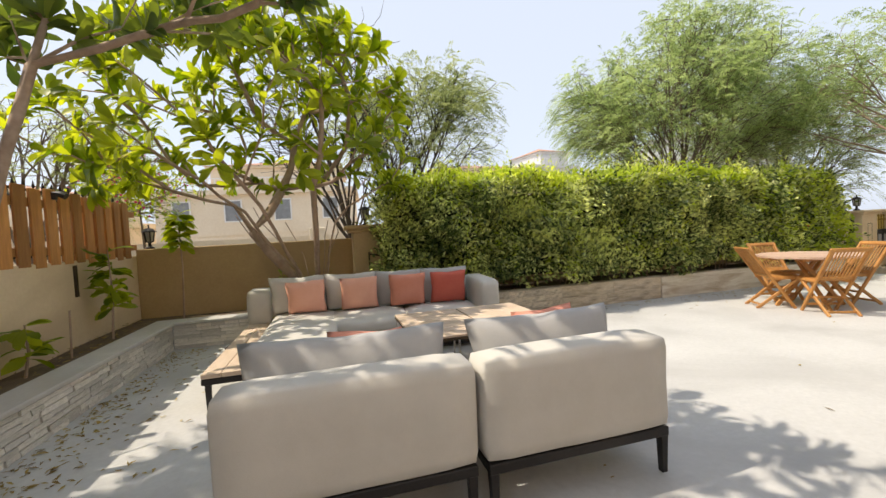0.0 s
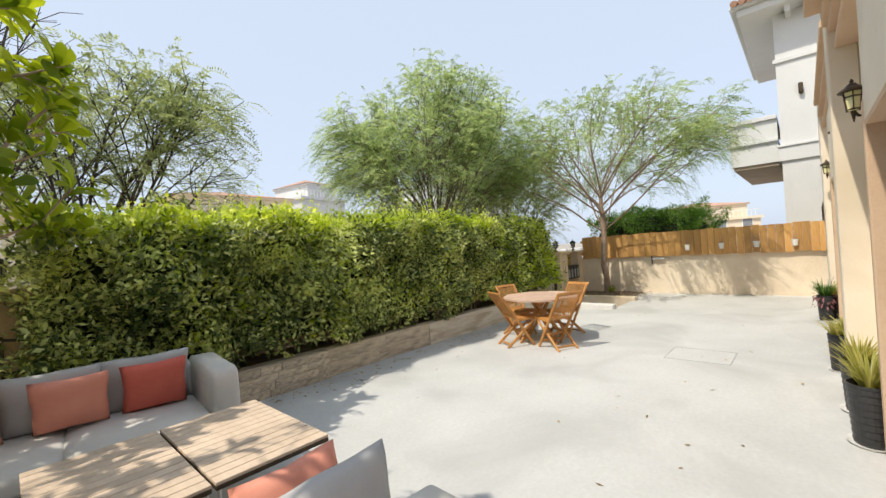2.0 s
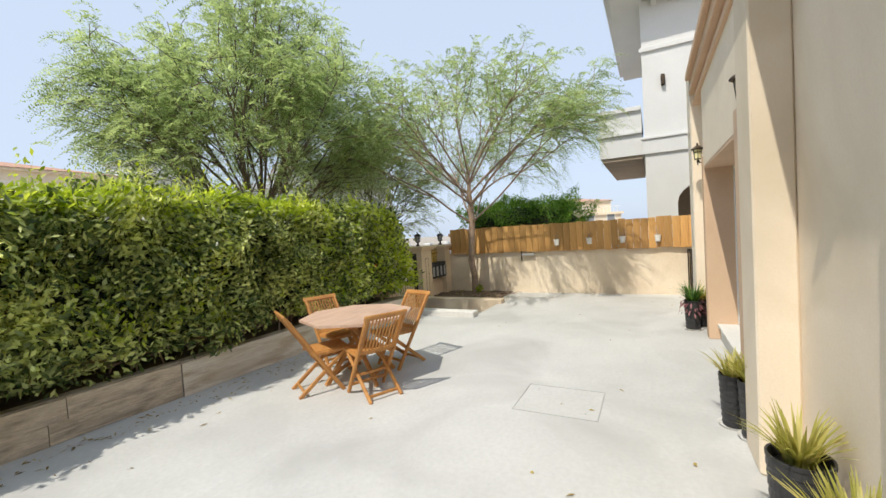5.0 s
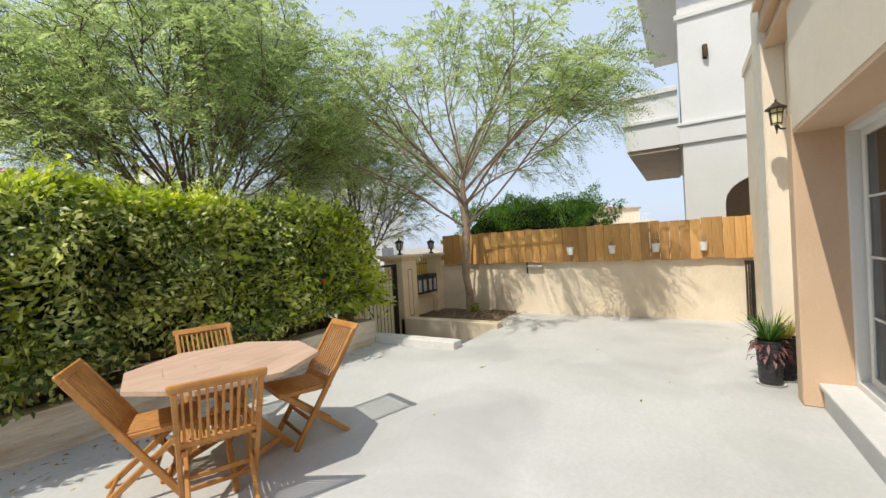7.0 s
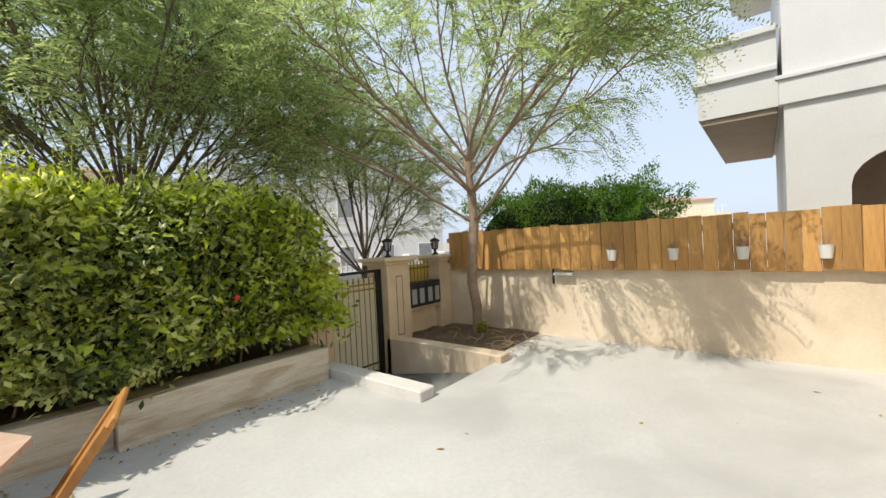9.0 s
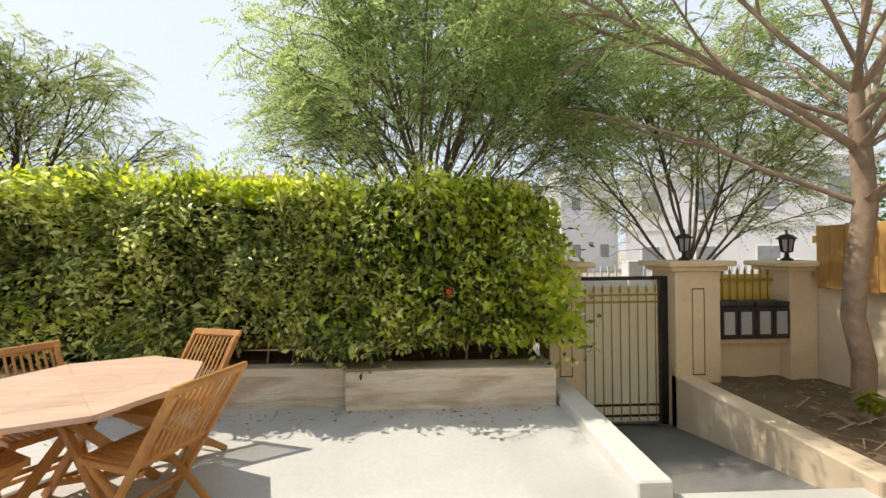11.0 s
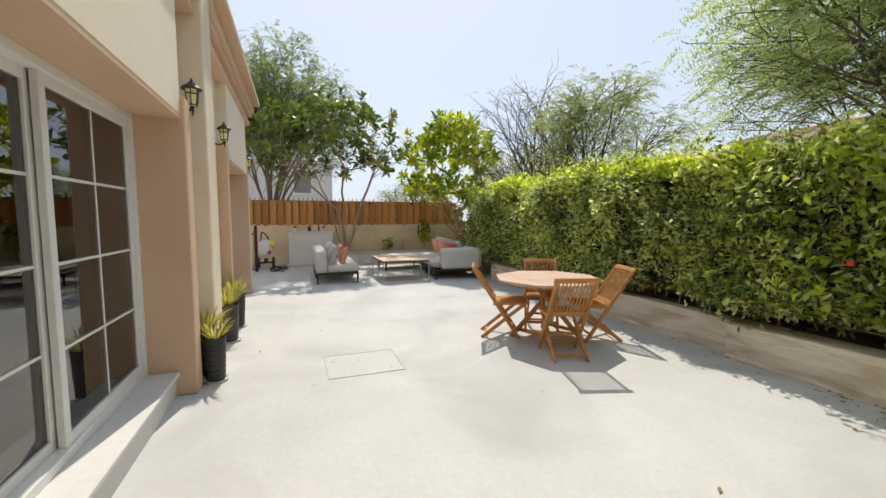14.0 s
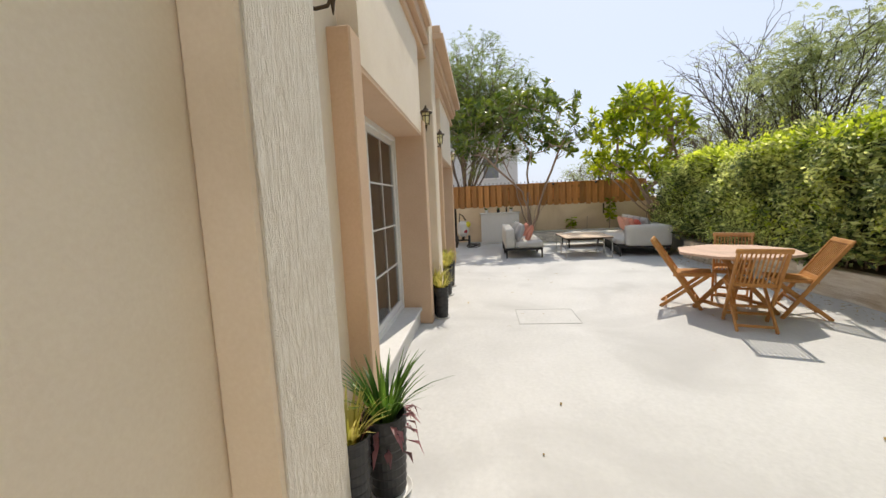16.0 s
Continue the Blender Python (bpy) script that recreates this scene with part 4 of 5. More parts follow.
        part("seat_slat", bar(bmesh.new(), (x, 0.25, 0.448), (x, 0.65, 0.462), 0.026, 0.014, 0.003), "teak", w)
    part("front_rail", bar(bmesh.new(), (-0.2, 0.645, 0.445), (0.2, 0.645, 0.445), 0.022, 0.045, 0.005), "teak", w)
    for y, z, k in ((0.16, 0.05, 0.84), (along(0.2), 0.2, 1.0), (along(0.1), 0.1, 1.0)):
        part("stretcher", bar(bmesh.new(), (-0.205 * k, y, z), (0.205 * k, y, z), 0.018, 0.03, 0.004), "teak", w)
    return w


def chair_at(x, y, fx, fy):
    return pose(x, y, 0, 0, 0, math.degrees(math.atan2(fy, fx)) - 90)


fc = folding_chair(chair_at(8.21, 4.15, -0.952, 0.305))
for a in ((6.82, 3.67, 0.43, 0.9), (6.55, 4.83, 0.86, -0.5), (7.62, 5.33, -0.3, -0.95)):
    copy_thing(fc, chair_at(*a))

tb = empty("garden_table", pose(7.3, 4.43, 0), "octagonal teak garden table weathered pinkish on top", "table")
for k in range(8):
    a0 = math.tau * k / 8
    cut = [(0.003, 0.209), (0.2105, 0.414), (0.4155, 0.645)]
    for lo, hi in cut:
        bm = bmesh.new()
        vs = [bm.verts.new((r * math.cos(t), r * math.sin(t), 0.722)) for r, t in ((lo, a0 + 0.0012), (hi, a0 + 0.0012), (hi, a0 + math.tau / 8 - 0.0012), (lo, a0 + math.tau / 8 - 0.0012))]
        f = bm.faces.new(vs)
        ex = bmesh.ops.extrude_face_region(bm, geom=[f])
        bmesh.ops.translate(bm, vec=(0, 0, 0.028), verts=[v for v in ex["geom"] if isinstance(v, bmesh.types.BMVert)])
        bmesh.ops.recalc_face_normals(bm, faces=bm.faces[:])
        part("top_board", bm, "teak_top", tb)
for k in range(4):
    a = math.tau * (k + 0.5) / 4 + 0.3
    c, s = math.cos(a), math.sin(a)
    part("leg", bar(bmesh.new(), (0.42 * c, 0.42 * s, 0.0), (-0.18 * c + 0.08 * s, -0.18 * s - 0.08 * c, 0.72), 0.035, 0.055, 0.006), "teak", tb)
for k in range(4):
    a, b = math.tau * (k + 0.5) / 4 + 0.3, math.tau * (k + 1.5) / 4 + 0.3
    if k % 2 == 0:
        part("stretcher", bar(bmesh.new(), (0.34 * math.cos(a), 0.34 * math.sin(a), 0.1), (0.34 * math.cos(b), 0.34 * math.sin(b), 0.1), 0.03, 0.04, 0.004), "teak", tb)
for s in (-1, 1):
    part("bearer", bar(bmesh.new(), (-0.45, 0.22 * s, 0.7), (0.45, 0.22 * s, 0.7), 0.03, 0.044, 0.004), "teak", tb)


# ---- plants ----
def grown(base, fork, centre, radii, tips, seed, step=0.38, r_tip=0.006, power=2.3, stems=1, spread=0.0):
    """The limbs of a tree: points, parents and radii. Limbs reach for points spread through an ellipsoid crown."""
    r = np.random.RandomState(seed)
    base, fork, centre = (np.array(v, float) for v in (base, fork, centre))
    P, up = [base], [-1]
    for s in range(stems):
        last = 0
        ring = math.tau * (s + r.uniform(-0.25, 0.25)) / stems
        way = fork + (np.array((math.cos(ring), math.sin(ring), r.uniform(-0.3, 0.3))) * spread * r.uniform(0.6, 1.1) if stems > 1 else 0)
        for k in range(1, 6):
            P.append(base + (way - base) * k / 5 + r.normal(0, 0.03, 3))
            up.append(last)
            last = len(P) - 1
    q = unit(r.normal(0, 1, (tips * 2, 3)))
    q[:, 2] = np.where(q[:, 2] < -0.55, -q[:, 2], q[:, 2])
    q *= r.uniform(0.45, 1.0, (len(q), 1)) ** 0.5
    q *= 1 + 0.22 * np.array([[noise.noise(Vector(v) * 2.2 + Vector((seed, 0, 0)))] for v in q])
    target = (centre + q * np.array(radii))[:tips]
    target = target[np.argsort(np.linalg.norm(target - fork, axis=1))]
    ends = []
    for t in target:
        arr = np.array(P)
        out = t - fork
        reach = np.linalg.norm(out)
        gap = t - arr
        dist = np.linalg.norm(gap, axis=1) + 1e-6
        turn = 1 - (gap @ out) / (dist * reach)
        d = dist * (1 + 1.8 * turn) + 0.12 * np.linalg.norm(arr - fork, axis=1)
        d[0] += 5.0
        if stems > 1:
            d[[k for s in range(stems) for k in range(1 + 5 * s, 4 + 5 * s)]] += 0.8
        j = int(np.argmin(d))
        a = arr[j]
        n = max(1, int(np.linalg.norm(t - a) / step))
        bow = r.normal(0, 0.09, 3) * np.linalg.norm(t - a)
        last = j
        for k in range(1, n + 1):
            s = k / n
            P.append(a + (t - a) * s + bow * s * (1 - s) + r.normal(0, 0.02, 3))
            up.append(last)
            last = len(P) - 1
        ends.append(last)
    load = np.zeros(len(P))
    for e in ends:
        load[e] += 1
    for i in range(len(P) - 1, 0, -1):
        load[up[i]] += load[i]
    rad = r_tip * np.maximum(load, 1) ** (1 / power)
    return np.array(P), np.array(up), rad, ends


def vase(base, fork, centre, radii, mains, seed, r_tip=0.005, power=2.2, leader=0.0, low=-0.2, step=0.26, twiggy=0.55, rise=0.02):
    """The limbs of a vase-shaped tree: long limbs fan out from the fork and divide again and again into twigs."""
    r = np.random.RandomState(seed)
    base, fork, centre, radii = (np.array(v, float) for v in (base, fork, centre, radii))
    P, up, ends = [base], [-1], []

    def shoot(j, way, length, level):
        # one limb from node j, bending a little upwards, with side limbs
        n = max(2, int(length / step))
        bend = r.normal(0, 0.06, 3) + np.array((0, 0, rise if level < 2 else -0.06))
        side = r.choice((-1, 1))
        for k in range(n):
            way = unit((way + bend * (0.6 if level else 0.3) + r.normal(0, 0.05, 3))[None])[0]
            q = P[j] + way * (length / n)
            if np.linalg.norm((q - centre) / radii) > 1.08 and level and k:
                break
            P.append(q)
            up.append(j)
            j = len(P) - 1
            s = (k + 1) / n
            if level < 3 and s > (0.22 if level else 0.3) and r.rand() < (0.85, 0.7, twiggy)[level]:
                side = -side
                turn = unit(np.cross(way, r.normal(0, 1, 3) + np.array((0, 0, 1.2)))[None])[0] * side
                out = way + turn * r.uniform(0.45, 0.85) + np.array((0, 0, r.uniform(-0.25, 0.2)))
                shoot(j, unit(out[None])[0], (length * (1.05 - s) * 0.6 + 0.35) * r.uniform(0.7, 1.15), level + 1)
        ends.append(j)

    last = 0
    for k in range(1, 6):
        P.append(base + (fork - base) * k / 5 + r.normal(0, 0.025, 3))
        up.append(last)
        last = len(P) - 1
    roots = [last - 1, last]
    for k in range(int(leader / 0.25)):
        P.append(P[last] + np.array((r.normal(0, 0.03), r.normal(0, 0.03), 0.25)))
        up.append(last)
        last = len(P) - 1
        roots.append(last)
    for i in range(mains):
        z = low + (0.97 - low) * ((i + 0.5) / mains) ** 0.8
        a = i * 2.39996 + r.uniform(-0.3, 0.3)
        q = np.array((math.cos(a) * math.sqrt(1 - z * z), math.sin(a) * math.sqrt(1 - z * z), z))
        q *= 1 + 0.25 * noise.noise(Vector(q) * 2.0 + Vector((seed, 0, 0)))
        root = roots[min(len(roots) - 1, int(len(roots) * i / mains))]
        gap = centre + q * radii * 0.97 - P[root]
        shoot(root, unit((gap + np.array((0, 0, 0.03)) * np.linalg.norm(gap))[None])[0], np.linalg.norm(gap), 0)
    load = np.zeros(len(P))
    for e in ends:
        load[e] += 1
    for i in range(len(P) - 1, 0, -1):
        load[up[i]] += load[i]
    return np.array(P), np.array(up), r_tip * np.maximum(load, 1) ** (1 / power), ends


def limbs(name, P, up, rad, sides=6):
    """All limbs of a tree as one joined mesh: each limb runs on from its parent, side limbs are rooted in it."""
    count = len(P)
    d = np.zeros_like(P)
    d[1:] = unit(P[1:] - P[up[1:]])
    d[0] = d[1]
    h = np.where(np.abs(d[:, 2:]) < 0.9, np.array([[0, 0, 1.0]]), np.array([[1.0, 0, 0]]))
    u = unit(np.cross(d, h))
    w = np.cross(d, u)
    ang = np.arange(sides) * math.tau / sides
    ring = u[:, None] * np.cos(ang)[None, :, None] + w[:, None] * np.sin(ang)[None, :, None]
    heir = np.full(count, -1)
    for i in range(1, count):
        if heir[up[i]] < 0 or rad[i] > rad[heir[up[i]]]:
            heir[up[i]] = i
    V = [P[:, None] + ring * rad[:, None, None]]
    V = list(V[0].reshape(-1, 3))
    T = []
    for i in range(1, count):
        p = up[i]
        end = [i * sides + k for k in range(sides)]
        if heir[p] == i:
            start = [p * sides + k for k in range(sides)]
            turn = min(range(sides), key=lambda s: float(np.sum(ring[p] * np.roll(ring[i], -s, 0) * -1)))
            end = end[turn:] + end[:turn]
        else:
            near = int(np.argmax(ring[p] @ ring[i][0]))
            n0 = len(V)
            V.extend(P[p] + ring[i][1:] * min(rad[p], rad[i] * 1.35))
            start = [p * sides + near] + list(range(n0, n0 + sides - 1))
        for k in range(sides):
            q = (k + 1) % sides
            T += [(start[k], start[q], end[q]), (start[k], end[q], end[k])]
    return raw_mesh(name, np.array(V), np.array(T))


def tree(name, label, bark, leaf, skeleton, style, seed, density=1.0):
    P, up, rad, ends = skeleton
    r = np.random.RandomState(seed + 50)
    w = empty(name, pose(*P[0]), label, "tree")
    Q = P - P[0]
    smooth(part("trunk", limbs("trunk", Q, up, rad), bark, w))
    tw = np.array(ends)
    if style == "feather":
        # fronds of many small leaflets along the outer twigs
        outer = np.where(rad < rad[ends].max() * 1.3)[0]
        outer = outer[outer > 6]
        pick = r.choice(outer, int(len(outer) * density))
        at = Q[pick] + r.normal(0, 0.10, (len(pick), 3))
        mid = Q[tw].mean(0)
        way = unit(unit(Q[pick] - Q[up[pick]]) * 0.9 + unit(Q[pick] - mid) * (0.5, 0.5, 0.15) + r.normal(0, 0.5, (len(pick), 3)))
        L = r.uniform(0.22, 0.46, len(pick))
        k = 18
        s = np.tile(np.linspace(0.08, 1, k), len(pick))
        fr = np.repeat(np.arange(len(pick)), k)
        droop = np.array((0, 0, -1.0)) * (s ** 2 * L[fr] * 0.55)[:, None]
        root = at[fr] + way[fr] * (s * L[fr])[:, None] + droop
        flat = np.array((0, 0, 1.0)) + r.normal(0, 0.4, (len(pick), 3))
        side = unit(np.cross(way[fr], flat[fr]))
        sg = np.where(np.arange(len(fr)) % 2 == 0, 1.0, -1.0)[:, None]
        lw = side * sg + way[fr] * 0.5 + r.normal(0, 0.15, side.shape)
        taper = 1.1 - 0.6 * np.abs(s - 0.4)
        me = leaflets("crown", root, lw, flat[fr], r.uniform(0.052, 0.085, len(fr)) * taper, r.uniform(0.016, 0.024, len(fr)))
    else:
        # whorls of long leaves at the twig ends
        n = int(13 * density)
        e = np.repeat(tw, n)
        d = unit(Q[e] - Q[up[e]])
        a = r.uniform(0, math.tau, len(e))
        u = unit(np.cross(d, r.normal(0, 1, d.shape)))
        out = u + d * r.uniform(0.05, 0.95, (len(e), 1)) + np.array((0, 0, 0.1))
        at = Q[e] - d * r.uniform(0, 0.12, (len(e), 1))
        me = broad_leaves("crown", at, out, d + np.array((0, 0, 0.3)) + r.normal(0, 0.25, d.shape), r.uniform(0.17, 0.31, len(e)), r.uniform(0.065, 0.105, len(e)))
    part("crown", me, leaf, w)
    return w


tree("flame_tree", "wide feathery green tree behind the hedge", "bark", "acacia_leaf", vase((9.3, 8.6, -0.6), (9.35, 8.6, 2.1), (9.4, 8.7, 3.95), (2.75, 2.6, 2.35), 31, 11, r_tip=0.0046, power=2.5, low=-0.4, twiggy=0.5), "feather", 1, 2.8)
tree("flame_tree", "slender feathery tree with an open umbrella crown by the gate", "bark_tan", "acacia_leaf", vase((13.12, 5.45, 0.0), (13.1, 5.47, 2.3), (13.1, 5.3, 4.0), (3.2, 2.9, 1.45), 19, 12, r_tip=0.0044, power=2.2, leader=0.75, low=-0.3, twiggy=0.5, rise=0.0), "feather", 2, 3.5)
tree("street_tree", "sparse feathery tree on the street beyond the gate", "bark", "acacia_grey", vase((14.3, 9.6, -0.6), (14.3, 9.6, 1.2), (14.4, 9.8, 3.3), (2.7, 2.4, 2.1), 14, 13, power=2.4, low=-0.45, twiggy=0.45), "feather", 3, 3.4)
tree("street_tree", "half-bare feathery tree behind the hedge", "bark_dark", "acacia_grey", vase((1.0, 8.6, -0.6), (1.05, 8.6, 1.7), (0.4, 8.6, 3.75), (2.0, 1.9, 1.95), 13, 14, r_tip=0.0034, power=2.05, twiggy=0.75), "feather", 4, 0.1)
tree("street_tree", "leafier feathery tree behind the hedge", "bark_dark", "acacia_grey", vase((2.0, 9.0, -0.6), (2.1, 9.0, 1.7), (2.7, 9.3, 3.5), (1.9, 1.7, 1.45), 11, 24, power=2.3, twiggy=0.5), "feather", 14, 3.0)
tree("street_tree", "dark feathery tree beyond the garden wall by the house", "bark", "acacia_dark", vase((-5.2, 0.4, -0.6), (-4.8, 0.8, 1.7), (-3.7, 1.3, 4.9), (2.3, 2.3, 2.6), 17, 15, r_tip=0.006, power=2.5, twiggy=0.4), "feather", 5, 2.4)
tree("frangipani", "many-stemmed tree with broad glossy leaves against the garden wall", "bark_pale", "dark_leaf", grown((-1.8, 3.1, 0.3), (-1.6, 3.05, 1.7), (-1.1, 2.75, 3.6), (2.0, 2.3, 1.45), 215, 16, step=0.3, r_tip=0.0062, power=2.45, stems=8, spread=0.6), "rosette", 6, 0.9)
tree("frangipani", "many-stemmed frangipani with long bright green leaves behind the sofa", "bark_pale", "frangi_leaf", grown((0.4, 6.75, 0.3), (0.1, 6.4, 1.75), (-0.35, 5.95, 2.85), (2.3, 1.3, 1.7), 270, 17, step=0.3, r_tip=0.0075, power=2.4, stems=11, spread=0.95), "rosette", 7, 0.9)
tree("street_tree", "rounded grey-green tree in the distance", "bark", "acacia_grey", vase((-14, 9.5, -0.6), (-14, 9.5, 0.8), (-14, 9.5, 2.5), (2.6, 2.6, 1.3), 14, 18, r_tip=0.008), "feather", 8, 1.6)
tree("street_tree", "pale feathery tree beyond the boundary wall", "bark", "acacia_grey", vase((-6.5, 12.5, -0.6), (-6.5, 12.5, 1.4), (-6.5, 12.5, 3.4), (3.4, 2.4, 1.8), 16, 19, r_tip=0.008), "feather", 9, 1.4)


def shell_leaves(name, x0, x1, y0, y1, z0, z1, per, size, seed, bulge=0.1, top=1.0, droop=0.0, patchy=0.0):
    """Leaves over the front, top and ends of a clipped block."""
    r = np.random.RandomState(seed)
    out, nor = [], []
    faces = (((x0, y0, z0), (x1 - x0, 0, 0), (0, 0, z1 - z0), (0, -1, 0), 1.0), ((x0, y0, z1), (x1 - x0, 0, 0), (0, y1 - y0, 0), (0, 0, 1), top),
             ((x0, y0, z0), (0, y1 - y0, 0), (0, 0, z1 - z0), (-1, 0, 0), 1.0), ((x1, y0, z0), (0, y1 - y0, 0), (0, 0, z1 - z0), (1, 0, 0), 1.0))
    for o, a, b, n, k in faces:
        a, b, n = (np.array(v, float) for v in (a, b, n))
        c = int(np.linalg.norm(a) * np.linalg.norm(b) * per * k)
        p = np.array(o) + r.rand(c, 1) * a + r.rand(c, 1) * b
        lump = np.array([noise.noise(Vector(v) * 1.7 + Vector((seed, 0, 0))) + 0.5 * noise.noise(Vector(v) * 5.0) for v in p])
        if droop:
            p[:, 2] -= droop * np.clip((p[:, 0] - 8.0) / 1.5, 0, 1) * np.clip(p[:, 2] - 1.2, 0, 1)
        p = p + n * (lump * bulge + r.normal(0, 0.045, c))[:, None] - n * (r.exponential(0.05, c))[:, None]
        keep = np.ones(c, bool)
        if patchy:
            open_ = np.array([noise.noise(Vector(v) * 1.1 + Vector((3.7, seed, 0))) + 0.6 * noise.noise(Vector(v) * 4.2) for v in p])
            keep = r.rand(c) < np.clip(0.8 + patchy * open_, 0.06, 1)
        p = p[keep]
        out.append(p)
        nor.append(np.tile(n, (len(p), 1)))
    p, n = np.concatenate(out), np.concatenate(nor)
    way = r.normal(0, 0.8, p.shape) + n * 0.5 + np.array((0, 0, 0.15))
    face = n + np.array((0, 0, 0.7)) + r.normal(0, 0.5, p.shape)
    return leaves(name, p, way, face, r.uniform(0.7, 1.3, len(p)) * size, r.uniform(0.35, 0.55, len(p)) * size, 0.15)


hg = empty("hedge", pose(0, 0, 0), "tall clipped green hedge with bright young shoots on top", "hedge")
# filler block whose near-black colour stands for shade in the leaf gaps
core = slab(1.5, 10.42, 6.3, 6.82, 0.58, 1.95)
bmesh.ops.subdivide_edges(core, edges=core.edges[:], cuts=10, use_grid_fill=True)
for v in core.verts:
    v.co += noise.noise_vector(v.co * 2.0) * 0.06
part("core", core, "core_shade", hg, "near-black filler block for the shaded inside")
part("foliage", shell_leaves("foliage", 1.4, 10.62, 6.02, 6.98, 0.52, 2.1, 1800, 0.07, 5, 0.5, droop=0.09, patchy=2.6), "hedge_leaf", hg)
r5 = np.random.RandomState(77)
n5 = 13000
tp_x = r5.uniform(1.4, 10.6, n5)
tp = np.stack([tp_x, r5.uniform(5.95, 6.95, n5), 2.12 - 0.08 * np.clip((tp_x - 8.0) / 1.5, 0, 1)], 1)
tp[:, 2] += np.array([0.12 * noise.noise(Vector((x * 1.7, y * 1.7, 0))) for x, y, z in tp]) + r5.normal(0, 0.04, n5)
part("young_foliage", leaves("young_foliage", tp, r5.normal(0, 0.6, (n5, 3)) + (0, -0.2, 0.7), r5.normal(0, 0.4, (n5, 3)) + (0, -0.3, 1), r5.uniform(0.05, 0.095, n5), r5.uniform(0.025, 0.045, n5), 0.15), "hedge_young", hg, "bright yellow-green new shoots")["kind"] = "stuff"
n8, k8 = 400, 9
sx, sy = np.repeat(r5.uniform(1.5, 10.5, n8), k8), np.repeat(r5.uniform(5.95, 6.9, n8), k8)
sh, s8 = np.repeat(r5.gamma(2.0, 0.085, n8) + 0.06, k8), np.tile(np.linspace(0.05, 1, k8), n8)
lx, ly = np.repeat(r5.normal(0, 0.25, n8), k8), np.repeat(r5.normal(0, 0.25, n8), k8)
top8 = 2.08 - 0.08 * np.clip((sx - 8.0) / 1.5, 0, 1)
s8p = np.stack([sx + lx * sh * s8, sy + ly * sh * s8, top8 + sh * s8], 1)
part("shoot_foliage", leaves("shoot_foliage", s8p, r5.normal(0, 0.7, s8p.shape) + (0, 0, 0.5), r5.normal(0, 0.4, s8p.shape) + (0, -0.2, 1), r5.uniform(0.05, 0.085, len(s8p)), r5.uniform(0.025, 0.04, len(s8p)), 0.15), "hedge_young", hg, "upright yellow-green shoots")["kind"] = "stuff"
st8 = leaves("stalk_mass", s8p[::k8] - (0, 0, 0.05), np.stack([lx, ly, np.ones(len(lx))], 1)[::k8], np.tile([0, -1.0, 0], (n8, 1)), sh[::k8] + 0.05, 0.006, 0.1)
part("stalk_mass", st8, "hedge_young", hg)["kind"] = "stuff"
nc, kc = 1250, 32
ct = np.stack([r5.uniform(1.42, 10.64, nc), 6.0 + r5.normal(0, 0.05, nc), r5.uniform(0.58, 2.1, nc)], 1)
ct[:360, 2] = 2.06 + r5.normal(0, 0.05, 360) - 0.08 * np.clip((ct[:360, 0] - 8.0) / 1.5, 0, 1)
ct[:360, 1] = r5.uniform(5.95, 6.9, 360)
cd = r5.normal(0, 1, (nc * kc, 3))
cd[:, 1] = -np.abs(cd[:, 1])
cd[: 360 * kc, 2] = np.abs(cd[: 360 * kc, 2])
cd = unit(cd)
cp = np.repeat(ct, kc, 0) + cd * np.repeat(r5.uniform(0.06, 0.30, nc), kc)[:, None] * (1.1, 0.9, 0.8)
ca, cf = cd * 0.6 + r5.normal(0, 0.5, cp.shape), cd * 0.7 + r5.normal(0, 0.35, cp.shape) + (-0.25, 0, 0.55)
cl, cw = r5.uniform(0.055, 0.105, len(cp)), r5.uniform(0.027, 0.05, len(cp))
ku = 360 * kc
part("tuft_foliage", leaves("tuft_foliage", cp[ku:], ca[ku:], cf[ku:], cl[ku:], cw[ku:], 0.15), "hedge_leaf", hg, "tufts of small leaves")["kind"] = "stuff"
part("crest_foliage", leaves("crest_foliage", cp[:ku], ca[:ku], cf[:ku], cl[:ku], cw[:ku], 0.15), "hedge_young", hg, "sunlit yellow-green tufts along the top")["kind"] = "stuff"
n6 = 3600
fp = np.stack([r5.uniform(1.5, 10.65, n6), np.full(n6, 5.93) + r5.normal(0, 0.06, n6), r5.uniform(0.55, 2.1, n6)], 1)
clump = np.array([noise.noise(Vector((p[0] * 1.3, 0.0, p[2] * 1.3))) for p in fp])
fp = fp[clump > 0.08]
part("sprig_foliage", leaves("sprig_foliage", fp, r5.normal(0, 0.6, fp.shape) + (0, -0.7, 0.2), r5.normal(0, 0.4, fp.shape) + (0, -0.6, 0.8), r5.uniform(0.06, 0.12, len(fp)), r5.uniform(0.03, 0.055, len(fp)), 0.15), "hedge_young", hg, "paler leaf sprigs")["kind"] = "stuff"
n7 = 1500
q7 = np.stack([10.72 - np.abs(r5.normal(0, 1.1, n7)), 5.88 + r5.normal(0, 0.07, n7), r5.uniform(0.6, 2.1, n7)], 1)
e7 = np.stack([10.68 + r5.normal(0, 0.1, 300), r5.uniform(5.9, 6.9, 300), r5.uniform(0.6, 2.0, 300)], 1)
q7 = np.concatenate([q7, e7])
